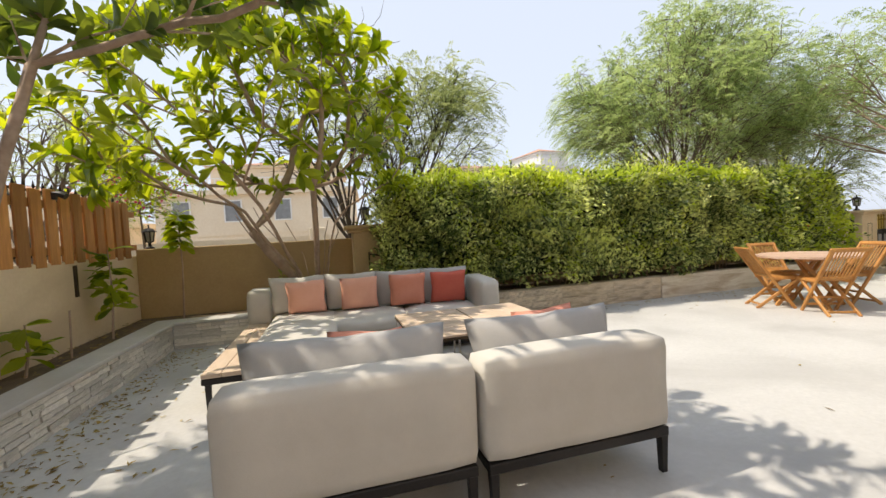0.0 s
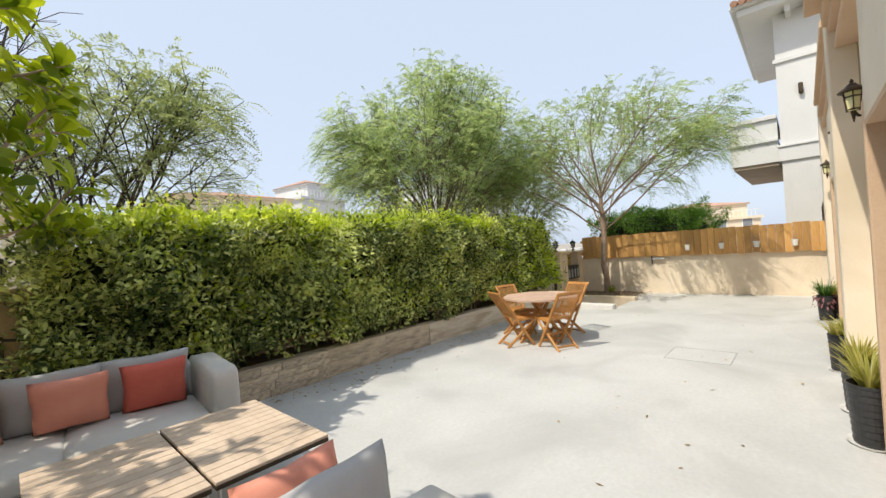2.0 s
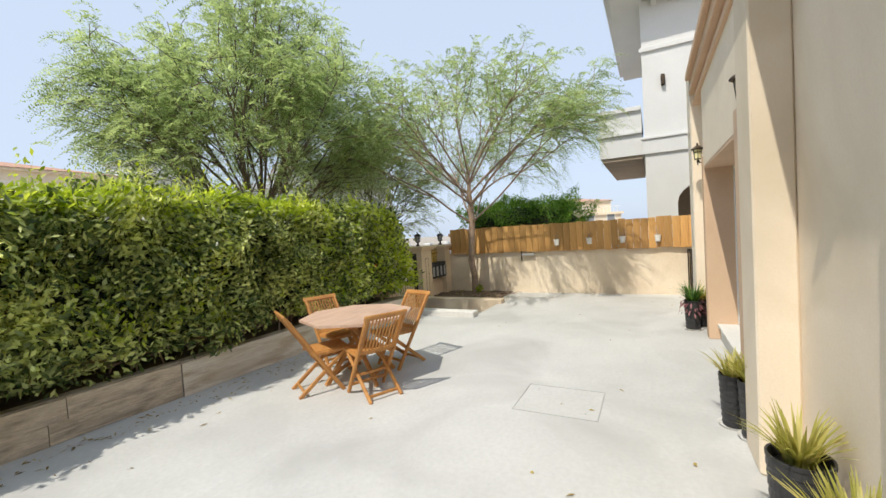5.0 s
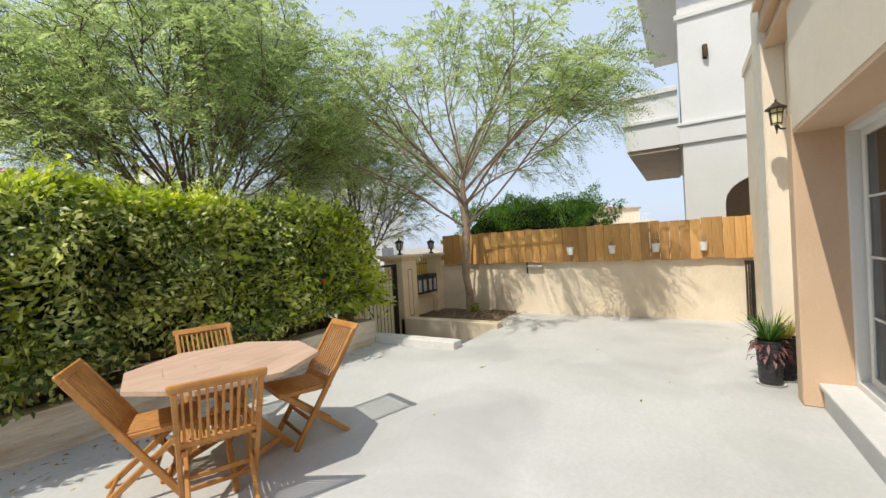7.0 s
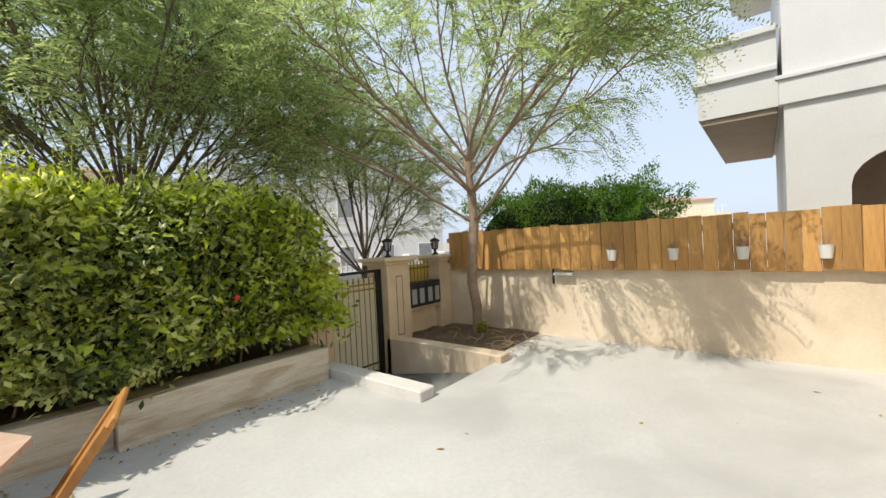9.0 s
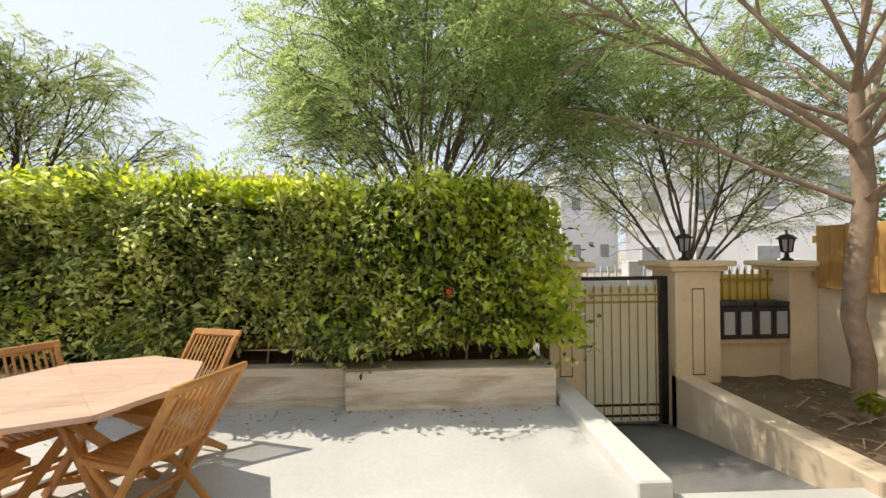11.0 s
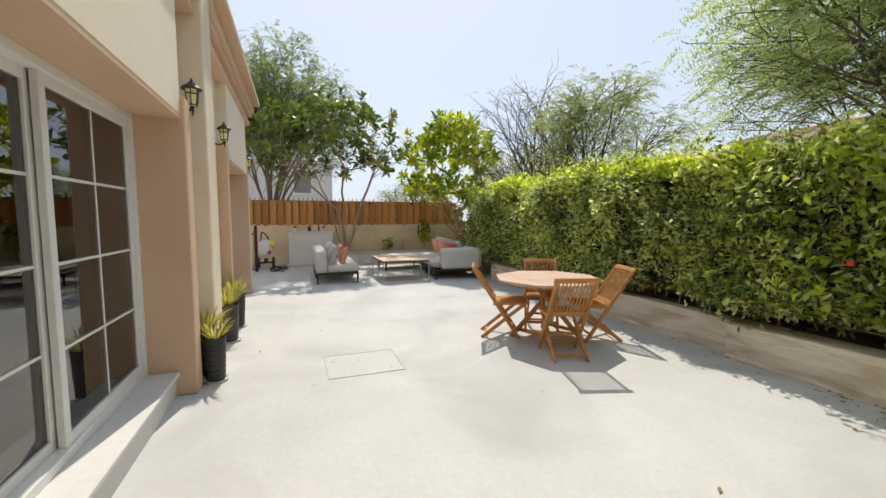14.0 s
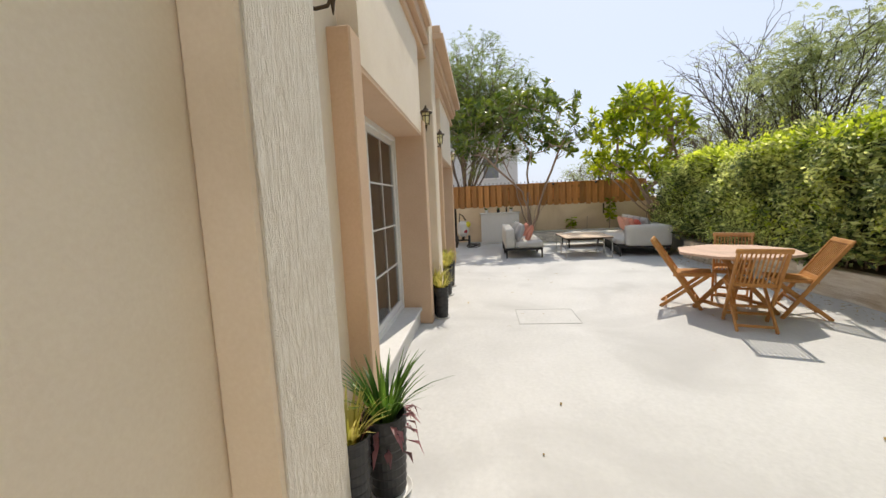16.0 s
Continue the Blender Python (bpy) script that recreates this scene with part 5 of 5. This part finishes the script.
part("broad_foliage", leaves("broad_foliage", q7, r5.normal(0, 0.7, q7.shape) + (0.1, -0.5, -0.1), r5.normal(0, 0.4, q7.shape) + (-0.2, -0.5, 0.9), r5.uniform(0.08, 0.15, len(q7)), r5.uniform(0.04, 0.07, len(q7)), 0.12, 0.6), "hedge_young", hg, "broader paler leaves at the gate end")["kind"] = "stuff"
for ob in hg.children:
    # the hedge swells and sags along its length
    co = np.zeros(len(ob.data.vertices) * 3)
    ob.data.vertices.foreach_get("co", co)
    co = co.reshape(-1, 3)
    x, z = co[:, 0].copy(), co[:, 2].copy()
    front = np.clip((6.6 - co[:, 1]) / 0.5, 0, 1)
    high = np.clip((z - 1.0) / 0.9, 0, 1)
    co[:, 1] -= front * (0.07 * np.sin(x * 2.9 + 1.7 * np.sin(z * 2.1)) + 0.07 * np.sin(x * 6.7 + z * 4.3 + 1.3 * np.sin(x * 1.9)) + 0.06 * np.sin(z * 5.9 - x * 3.1) - 0.02)
    co[:, 2] += high * (0.04 * np.sin(x * 2.1 + 0.6) + 0.03 * np.sin(x * 5.3 + 2.0) + 0.03 * np.sin(x * 11.0 + 2.0 * np.sin(x * 1.3))) - 0.14 * high * np.clip((x - 10.0) / 0.7, 0, 1) ** 2
    co[:, 0] -= 0.16 * high ** 2 * np.clip((x - 10.1) / 0.6, 0, 1)
    ob.data.vertices.foreach_set("co", co.ravel())
for k in range(46):
    x, y = random.uniform(1.8, 10.4), random.uniform(6.2, 6.6)
    part("stem", tube(bmesh.new(), [(x, y, 0.3), (x + random.uniform(-0.08, 0.08), y, 0.5), (x + random.uniform(-0.2, 0.2), y - 0.05, 0.8)], [0.014, 0.011, 0.006], 5), "bark_pale", hg)

for fx, fz in ((9.51, 1.11),):
    k5 = np.arange(7) * math.tau / 7
    pw5 = np.stack([np.cos(k5), np.full(7, -0.45), np.sin(k5)], 1)
    part("blossom", leaves("blossom", np.tile([fx, 5.82, fz], (7, 1)), pw5, np.tile([0, -1.0, 0], (7, 1)), 0.032, 0.027, 0.1, 0.5), "hibiscus", hg, "red hibiscus flower")

bs = empty("bush", pose(15.0, 5.2, -0.6), "dense dark green bush beyond the wooden fence", "bush")
# same near-black filler, painted shade behind the bush leaves
part("core", soft_box(-0.8, 1.3, -2.0, 1.0, 0.3, 2.75, 0.6, 0.1), "core_shade", bs)
part("foliage", shell_leaves("foliage", -0.95, 1.4, -2.1, 1.1, 0.9, 2.88, 2600, 0.055, 9, 0.5, patchy=0.8), "shrub_leaf", bs)


def grass_tuft(name, n, length, width, seed, lean=0.8):
    r = np.random.RandomState(seed)
    a = r.uniform(0, math.tau, n)
    L = r.uniform(0.6, 1.0, n) * length
    out = np.stack([np.cos(a), np.sin(a), np.zeros(n)], 1)
    k = 5
    lean_n = r.uniform(0.15, lean, n)
    side = np.stack([-np.sin(a), np.cos(a), np.zeros(n)], 1)
    V, T = [], []
    for i in range(k):
        s = i / (k - 1)
        c = out * (0.05 + lean_n * L * s ** 1.6)[:, None] + np.array((0, 0, 1.0)) * (L * s * (1 - 0.45 * lean_n * s))[:, None]
        wd = width * (1 - s) ** 0.6 * 0.5 + 0.0006
        V += [c + side * wd, c - side * wd]
    V = np.stack(V, 1).reshape(-1, 3)
    o = (np.arange(n) * 2 * k)[:, None]
    for i in range(k - 1):
        T += [o + np.array([[2 * i, 2 * i + 1, 2 * i + 3]]), o + np.array([[2 * i, 2 * i + 3, 2 * i + 2]])]
    return raw_mesh(name, V, np.concatenate(T))


def potted_grass(x, y, r, h, leaf, label, seed, n=70, length=0.36, extra=False):
    w = empty("potted_plant", pose(x, y, 0), label, "potted plant", "pots along the house")
    bm = bmesh.new()
    prof = [(r * 0.8, 0.015)]
    for i in range(9):
        s = i / 8
        prof += [(r * (0.8 + 0.18 * s), 0.02 + h * 0.97 * s), (r * (0.8 + 0.18 * s) + 0.006, 0.02 + h * 0.97 * s + 0.012)]
    prof += [(r * 1.02, h + 0.01), (r * 1.02, h + 0.03), (r * 0.94, h + 0.03), (r * 0.9, h - 0.03), (0.001, h - 0.03)]
    smooth(part("pot", turned(bm, prof, 28), "black_pot", w, "black ribbed plastic pot"), False)
    part("saucer", turned(bmesh.new(), [(r * 0.95, 0), (r * 1.12, 0.022), (r * 1.09, 0.022), (r * 0.9, 0.006), (0.001, 0.006)], 28), "white_paint", w, "white saucer")
    g = part("foliage", grass_tuft("foliage", n, length, 0.02, seed), leaf, w)
    g.location.z = h - 0.03
    if extra:
        rr = np.random.RandomState(seed)
        a = rr.uniform(0, 6.28, 60)
        at = np.stack([np.cos(a) * r * 0.9, np.sin(a) * r * 0.9, rr.uniform(h * 0.6, h + 0.05, 60)], 1)
        part("trailing_leaves", leaves("trailing_leaves", at, np.stack([np.cos(a), np.sin(a), rr.uniform(-0.8, 0.2, 60)], 1), np.tile([0, 0, 1.0], (60, 1)), rr.uniform(0.06, 0.13, 60), 0.028, 0.2, 0.8), "pink_leaf", w, "purplish trailing leaves")
    return w


potted_grass(5.42, 0.77, 0.13, 0.42, "grass_yellow", "yellow-green grass plant in a black ribbed pot", 1, 130)
potted_grass(6.1, 0.77, 0.13, 0.42, "grass_yellow", "yellow-green grass plant in a black ribbed pot", 2, 100)
potted_grass(7.19, 0.745, 0.1, 0.4, "grass_yellow", "yellow-green grass plant in a black ribbed pot", 3, 120, 0.36)
potted_grass(7.365, 0.845, 0.095, 0.38, "grass_yellow", "smaller yellow-green grass plant in a black pot", 4, 70, 0.3)
potted_grass(10.69, 0.735, 0.11, 0.4, "grass_yellow", "aloe-like yellow-green plant in a black pot", 5, 60, 0.32)
potted_grass(10.5, 0.87, 0.11, 0.4, "grass_dark", "dark green strappy plant with purple leaves in a black pot", 6, 100, 0.42, True)


def sapling(x, y, z, h, seed, n=34, low=0.35):
    w = empty("young_plant", pose(x, y, z), "young broad-leaved plant growing in the bed", "plant", "young plants in the bed")
    r = np.random.RandomState(seed)
    part("stem", tube(bmesh.new(), [(0, 0, 0), (0.03, 0.01, h * 0.5), (0.0, 0.04, h)], [0.014, 0.011, 0.006], 6), "bark_pale", w)
    a = r.uniform(0, math.tau, n)
    hz = r.uniform(low, 1.0, n) * h
    at = np.stack([np.zeros(n) + 0.015, np.zeros(n) + 0.02, hz], 1)
    sc = 0.45 if h < 0.4 else 1.0
    part("foliage", broad_leaves("foliage", at, np.stack([np.cos(a), np.sin(a), r.uniform(-0.7, 0.6, n)], 1), np.tile([0, 0, 0.8], (n, 1)) + r.normal(0, 0.55, (n, 3)), r.uniform(0.16, 0.28, n) * sc, r.uniform(0.06, 0.1, n) * sc), "frangi_leaf", w)


for a in ((-1.9, 4.45, 0.3, 0.45, 1, 26), (-1.85, 5.75, 0.3, 1.05, 2, 70), (0.15, 6.7, 0.3, 0.5, 3, 40), (-1.45, 6.8, 0.3, 1.5, 4, 90, 0.7), (-0.1, 6.6, 0.3, 0.55, 5, 24), (12.95, 5.25, 0.03, 0.25, 6, 40), (1.75, 6.2, 0.4, 0.6, 7, 24)):
    sapling(*a)
tagged(part("garden_stake", tube(bmesh.new(), [(-1.86, 5.0, 0.3), (-1.85, 5.01, 0.78)], 0.01, 6), "bark_pale"), "thin wooden stake in the bed", "stake")
bg = empty("bougainvillea", pose(-2.35, 7.9, -0.6), "bougainvillea with magenta flowers beyond the wall", "shrub")
r9 = np.random.RandomState(9)
pt = unit(r9.normal(0, 1, (900, 3))) * r9.uniform(0.3, 1, (900, 1)) * (0.9, 0.5, 0.55) + (0, 0, 2.95)
part("foliage", leaves("foliage", pt, r9.normal(0, 1, pt.shape), r9.normal(0, 0.5, pt.shape) + (0, 0, 1), r9.uniform(0.06, 0.1, 900), 0.045, 0.15), "frangi_leaf", bg)
part("stem", tube(bmesh.new(), [(0, 0, 0), (0.1, 0, 1.2), (0, 0.05, 2.9)], [0.04, 0.03, 0.01], 6), "bark", bg)
fl9 = pt[:240] * (1.02, 1.0, 1.03)
part("blossom", leaves("blossom", fl9, r9.normal(0, 1, fl9.shape), r9.normal(0, 1, fl9.shape), 0.05, 0.045, 0.2), "flower", bg, "magenta flowers")["kind"] = "stuff"

# fallen leaves, twigs and specks
rl = np.random.RandomState(3)
n = 750
at = np.concatenate([np.stack([-1.36 + rl.exponential(0.22, n), rl.uniform(1.2, 6.1, n), np.full(n, 0.006)], 1), np.stack([rl.uniform(3, 10.4, 280), 5.82 - rl.exponential(0.16, 280), np.full(280, 0.006)], 1), np.stack([rl.uniform(0, 13, 45), rl.uniform(1, 5.6, 45), np.full(45, 0.006)], 1), np.stack([rl.uniform(12.3, 13.6, 320), rl.uniform(4.3, 6.4, 320), np.full(320, 0.045)], 1), np.stack([rl.uniform(-2.05, -1.7, 160), rl.uniform(2.9, 7.0, 160), np.full(160, 0.345)], 1)])
at[(at[:, 0] > 12.25) & (at[:, 1] < 4.62), 2] = 0.006
an = rl.uniform(0, math.tau, len(at))
me = leaves("fallen_leaves", at, np.stack([np.cos(an), np.sin(an), rl.uniform(0, 0.15, len(at))], 1), np.tile([0, 0, 1.0], (len(at), 1)) + rl.normal(0, 0.2, (len(at), 3)), rl.uniform(0.025, 0.075, len(at)), rl.uniform(0.01, 0.025, len(at)), 0.2)
tagged(part("fallen_leaves", me, "dead_leaf"), "dry fallen leaves scattered on the patio", "leaves", kind="stuff")
tw = bmesh.new()
for k in range(26):
    x, y, a = random.uniform(12.3, 13.5), random.uniform(4.45, 5.6), random.uniform(0, 6.28)
    l = random.uniform(0.25, 0.6)
    tube(tw, [(x, y, 0.04), (x + l * 0.5 * math.cos(a), y + l * 0.5 * math.sin(a) * 0.6, 0.09), (x + l * math.cos(a + 0.3) * 0.8, y + l * math.sin(a + 0.3) * 0.5, 0.05)], [0.008, 0.006, 0.003], 5)
tagged(part("dry_branches", tw, "bark_pale"), "dry cut branches lying on the tree bed", "branches", kind="stuff")


# ---- neighbouring buildings ----
def villa_window(parent, x, y0, y1, z0, z1, face):
    w = part("window", slab(x - 0.03, x + 0.03, y0, y1, z0, z1), "white_frame", parent)
    part("pane", slab(x + 0.035 * face - 0.004, x + 0.035 * face + 0.004, y0 + 0.08, y1 - 0.08, z0 + 0.08, z1 - 0.08), "glass_far", w)


M["glass_far"] = mat("glass_far", (0.20, 0.21, 0.22), (0.28, 0.29, 0.30), 0.15, 4, 1, 0.0, 0.001)
nb = empty("villa", pose(16.4, 1.45, -0.6), "tall white two-storey villa with a balcony and tiled roof", "house")
for a in ((0, 6, -9, -2.6, 0, 8.3), (0, 6, -0.75, 0, 0, 8.3), (0, 6, -2.6, -0.75, 3.4, 8.3)):
    part("wall", slab(*a), "white_wall", nb)
# brown instead of white: the shade inside the arch is painted
part("porch", slab(1.6, 6, -2.6, -0.75, 0, 3.4), "interior_shade", nb, "recess behind the arch, its shade put into a brown colour")
arch = bmesh.new()
for k in range(12):
    t0, t1 = math.pi * k / 12, math.pi * (k + 1) / 12
    y0, y1 = -1.675 + 0.925 * math.cos(t0), -1.675 + 0.925 * math.cos(t1)
    h0, h1 = 2.7 + 0.6 * math.sin(t0), 2.7 + 0.6 * math.sin(t1)
    vs = [arch.verts.new(p) for p in ((0.002, y0, 3.4), (0.002, y1, 3.4), (0.002, y1, h1), (0.002, y0, h0))]
    f = arch.faces.new(vs)
    ex = bmesh.ops.extrude_face_region(arch, geom=[f])
    bmesh.ops.translate(arch, vec=(0.4, 0, 0), verts=[v for v in ex["geom"] if isinstance(v, bmesh.types.BMVert)])
bmesh.ops.remove_doubles(arch, verts=arch.verts[:], dist=0.001)
bmesh.ops.recalc_face_normals(arch, faces=arch.faces[:])
part("arch", arch, "white_wall", nb)
bd = bmesh.new()
box(bd, -0.06, 0.0, -9, 0.06, 4.1, 4.5, 0.01)
box(bd, -0.1, 0.0, -9, 0.1, 4.5, 4.57, 0.01)
box(bd, 0.0, 6, 0.0, 0.06, 4.1, 4.5, 0.01)
box(bd, -0.06, 0.0, -9, 0.06, 6.9, 7.02, 0.01)
part("string_course", bd, "white_wall", nb)
bl = bmesh.new()
box(bl, 0.2, 6, 0.06, 1.2, 4.15, 4.3)
box(bl, 0.2, 4, 1.1, 1.2, 4.3, 5.4)
box(bl, 0.2, 0.32, 0.06, 1.1, 4.3, 5.4)
box(bl, 0.12, 4, 0.06, 1.28, 5.4, 5.52, 0.01)
box(bl, 0.12, 4, 0.06, 1.28, 4.75, 4.84, 0.01)
part("balcony", bl, "white_wall", nb)
# brown sheet under the white balcony, standing for its shade
part("soffit", slab(0.25, 6, 0.07, 1.15, 4.05, 4.15), "interior_shade", nb, "underside of the balcony, its shade put into a brown colour")
ev = bmesh.new()
box(ev, -0.7, 6.5, -9.5, 0.75, 8.3, 8.5, 0.02)
box(ev, -0.85, 6.6, -9.6, 0.9, 8.5, 8.6, 0.02)
part("eave", ev, "white_wall", nb)
for i in range(22):
    part("bracket", slab(-0.5, 0.0, -8.8 + i * 0.4, -8.68 + i * 0.4, 8.1, 8.3), "white_wall", nb)
tl = tube(bmesh.new(), [(-0.95, 0, 0), (2.6, 0, 1.35)], 0.09, 8)
tme = bpy.data.meshes.new("roof_tile")
tl.to_mesh(tme)
tl.free()
for i in range(56):
    ob = part("roof_tile", tme, "roof_tile", nb)
    ob.matrix_basis = pose(0, -9.5 + i * 0.187, 8.62)
part("roof", bar(bmesh.new(), (-0.8, -4.3, 8.55), (2.8, -4.3, 9.92), 10.4, 0.05, 0), "roof_tile", nb)
part("lamp", slab(-0.12, 0.0, -0.55, -0.45, 5.9, 6.2, 0.02), "bronze", nb)


def far_villa(x, y, w, d, h, rz, label, wall="villa_far", parapet=True, storeys=2):
    v = empty("villa", pose(x, y, -0.6, 0, 0, rz), label, "house", "far villas")
    part("wall", slab(-w / 2, w / 2, -d / 2, d / 2, 0, h), wall, v)
    part("wall", slab(-w / 4, w / 2.4, -d / 2 + 0.8, d / 2, h, h + 1.6), wall, v)
    cn = bmesh.new()
    box(cn, -w / 2 - 0.25, w / 2 + 0.25, -d / 2 - 0.25, d / 2 + 0.25, h - 0.15, h + 0.12)
    part("upper_cornice", slab(-w / 4 - 0.2, w / 2.4 + 0.2, -d / 2 + 0.6, d / 2 + 0.2, h + 1.5, h + 1.65), wall, v)
    for s in range(1, storeys):
        sc = slab( -w / 2 - 0.06, w / 2 + 0.06, -d / 2 - 0.06, d / 2 + 0.06, h * s / storeys, h * s / storeys + 0.15)
        part("string_course", sc, wall, v)
    part("cornice", cn, wall, v)
    rf = bmesh.new()
    vs = [rf.verts.new(p) for p in ((-w / 4 - 0.3, -d / 2 + 0.5, h + 1.65), (w / 2.4 + 0.3, -d / 2 + 0.5, h + 1.65), (w / 2.4 + 0.3, d / 2, h + 1.65), (-w / 4 - 0.3, d / 2, h + 1.65), (w / 12, 0.3, h + 2.5))]
    for a, b in ((0, 1), (1, 2), (2, 3), (3, 0)):
        rf.faces.new((vs[a], vs[b], vs[4]))
    part("roof", rf, "roof_tile", v)
    n = max(2, int(w / 2.4))
    for s in range(storeys):
        for i in range(n):
            cx = -w / 2 + (i + 0.5) * w / n
            z = h * s / storeys + h / storeys * 0.3
            win = part("window", slab(cx - 0.5, cx + 0.5, -d / 2 - 0.05, -d / 2 + 0.05, z, z + 1.3), "white_frame", v)
            part("pane", slab(cx - 0.42, cx + 0.42, -d / 2 - 0.06, -d / 2 - 0.052, z + 0.08, z + 1.22), "glass_far", win)
    rl = bmesh.new()
    for i in range(int(w / 0.4)):
        bar(rl, (-w / 2 + i * 0.4, -d / 2 + 0.1, h + 0.12), (-w / 2 + i * 0.4, -d / 2 + 0.1, h + 0.8), 0.05, 0.05, 0)
    box(rl, -w / 2, w / 2, -d / 2 + 0.06, -d / 2 + 0.14, h + 0.8, h + 0.86)
    part("balustrade", rl, "white_paint", v)
    return v


far_villa(23, 40, 5.5, 6, 8.2, 10, "tall white villa beyond the street", "white_wall")
far_villa(11.5, 33, 11, 8, 5.2, 0, "sand-coloured villa with a roof railing beyond the hedge")
far_villa(-3, 30, 11, 8, 5.0, -5, "sand-coloured villa with a roof railing beyond the hedge")
far_villa(-17, 28, 12, 8, 3.4, -20, "sand-coloured villa beyond the boundary wall")
far_villa(62, 12, 12, 12, 3.6, -75, "cream villa with a tiled roof down the street")
far_villa(70, 19, 12, 12, 3.6, -70, "cream villa with a tiled roof down the street")
far_villa(-15, -1.0, 9, 8, 5.0, 90, "pale neighbouring villa beyond the garden wall", "white_wall")
far_villa(27, 25, 10, 9, 6.0, -35, "white villa with balconies across the street", "white_wall")
sw = empty("street_wall", pose(0, 12.6, -0.6), "white rendered wall with posts along the street", "wall")
part("wall", slab(8, 30, 0, 0.25, 0, 1.3), "white_wall", sw)
for i in range(11):
    part("post", slab(8 + i * 2.2, 8.4 + i * 2.2, -0.08, 0.33, 0, 1.75, 0.02), "white_wall", sw)
bt = bmesh.new()
for i in range(10):
    for k in range(8):
        bar(bt, (8.55 + i * 2.2 + k * 0.2, 0.12, 1.3), (8.55 + i * 2.2 + k * 0.2, 0.12, 1.62), 0.04, 0.04, 0)
part("rail", bt, "white_wall", sw)
sw2 = empty("street_wall", pose(-12, 14.0, -0.6), "ochre rendered wall across the lane", "wall")
part("wall", slab(0, 18, 0, 0.25, 0, 2.1), "villa_far", sw2)
for i in range(5):
    part("post", slab(i * 4, i * 4 + 0.5, -0.08, 0.33, 0, 2.35, 0.02), "villa_far", sw2)

# ---- stone strips, last ----
def stone_strips(parent, x0, x1, z0, z1, rows, mean, material, seed, place):
    """Split stone strips on a wall face; place(u, z) gives the pose of a piece at u along the wall."""
    rng = random.Random(seed)
    shapes = []
    for k in range(6):
        bm = slab(0, 1, -0.5, 0.5, 0, 1)
        bmesh.ops.subdivide_edges(bm, edges=[e for e in bm.edges if abs(e.verts[0].co.x - e.verts[1].co.x) > 0.5], cuts=2)
        for v in bm.verts:
            v.co.y += 0.35 * noise.noise(v.co * 2.5 + Vector((k * 5.3, 0, 0)))
            v.co.z += 0.08 * noise.noise(v.co * 3.1 + Vector((k * 3.3, 4, 0)))
        me = bpy.data.meshes.new("stone")
        bm.to_mesh(me)
        bm.free()
        shapes.append(me)
    h = (z1 - z0) / rows
    for r in range(rows):
        u = x0
        while u < x1 - 0.01:
            l = min(rng.uniform(0.5, 1.6) * mean, x1 - u)
            if x1 - u - l < 0.06:
                l = x1 - u
            ob = part("stone", rng.choice(shapes), material, parent)
            ob.matrix_basis = place(u + 0.002, z0 + r * h + 0.002) @ Matrix.Diagonal((l - 0.007, rng.uniform(0.02, 0.055), h - 0.006, 1))
            u += l


bw, bn = bpy.data.objects["bed_wall_west"], bpy.data.objects["bed_wall_north"]
stone_strips(bw, 2.8, 6.25, 0.0, 0.315, 7, 0.24, "split_stone", 1, lambda u, z: pose(-1.435, u, z, 0, 0, 90))
stone_strips(bn, -1.41, 0.1, 0.0, 0.315, 7, 0.24, "split_stone", 2, lambda u, z: pose(u, 6.265, z))
M["strip_stone"] = mat("strip_stone", (0.50, 0.385, 0.25), (0.84, 0.72, 0.55), 0.9, 16, 3.2, 0.9, 0.03, per="OBJECT", spread=0.2, stain=(0.36, 0.28, 0.20), stain_scale=2.5)
M["pale_stone"] = mat("pale_stone", (0.70, 0.60, 0.45), (0.92, 0.85, 0.72), 0.9, 16, 3.0, 1.0, 0.04, stretch=(0.9, 1, 1.4), stain=(0.54, 0.41, 0.26), stain_scale=2.8)
for k, (a, b, y) in enumerate(PLANTER):
    stone_strips(bpy.data.objects["planter_wall_%d" % (k + 1)], a, b, 0.0, 0.375, (4, 2, 1, 1)[k], (0.34, 0.9, 3.2, 3.2)[k], "strip_stone" if k < 2 else "pale_stone", 10 + k, lambda u, z, y=y: pose(u, y + 0.018, z))
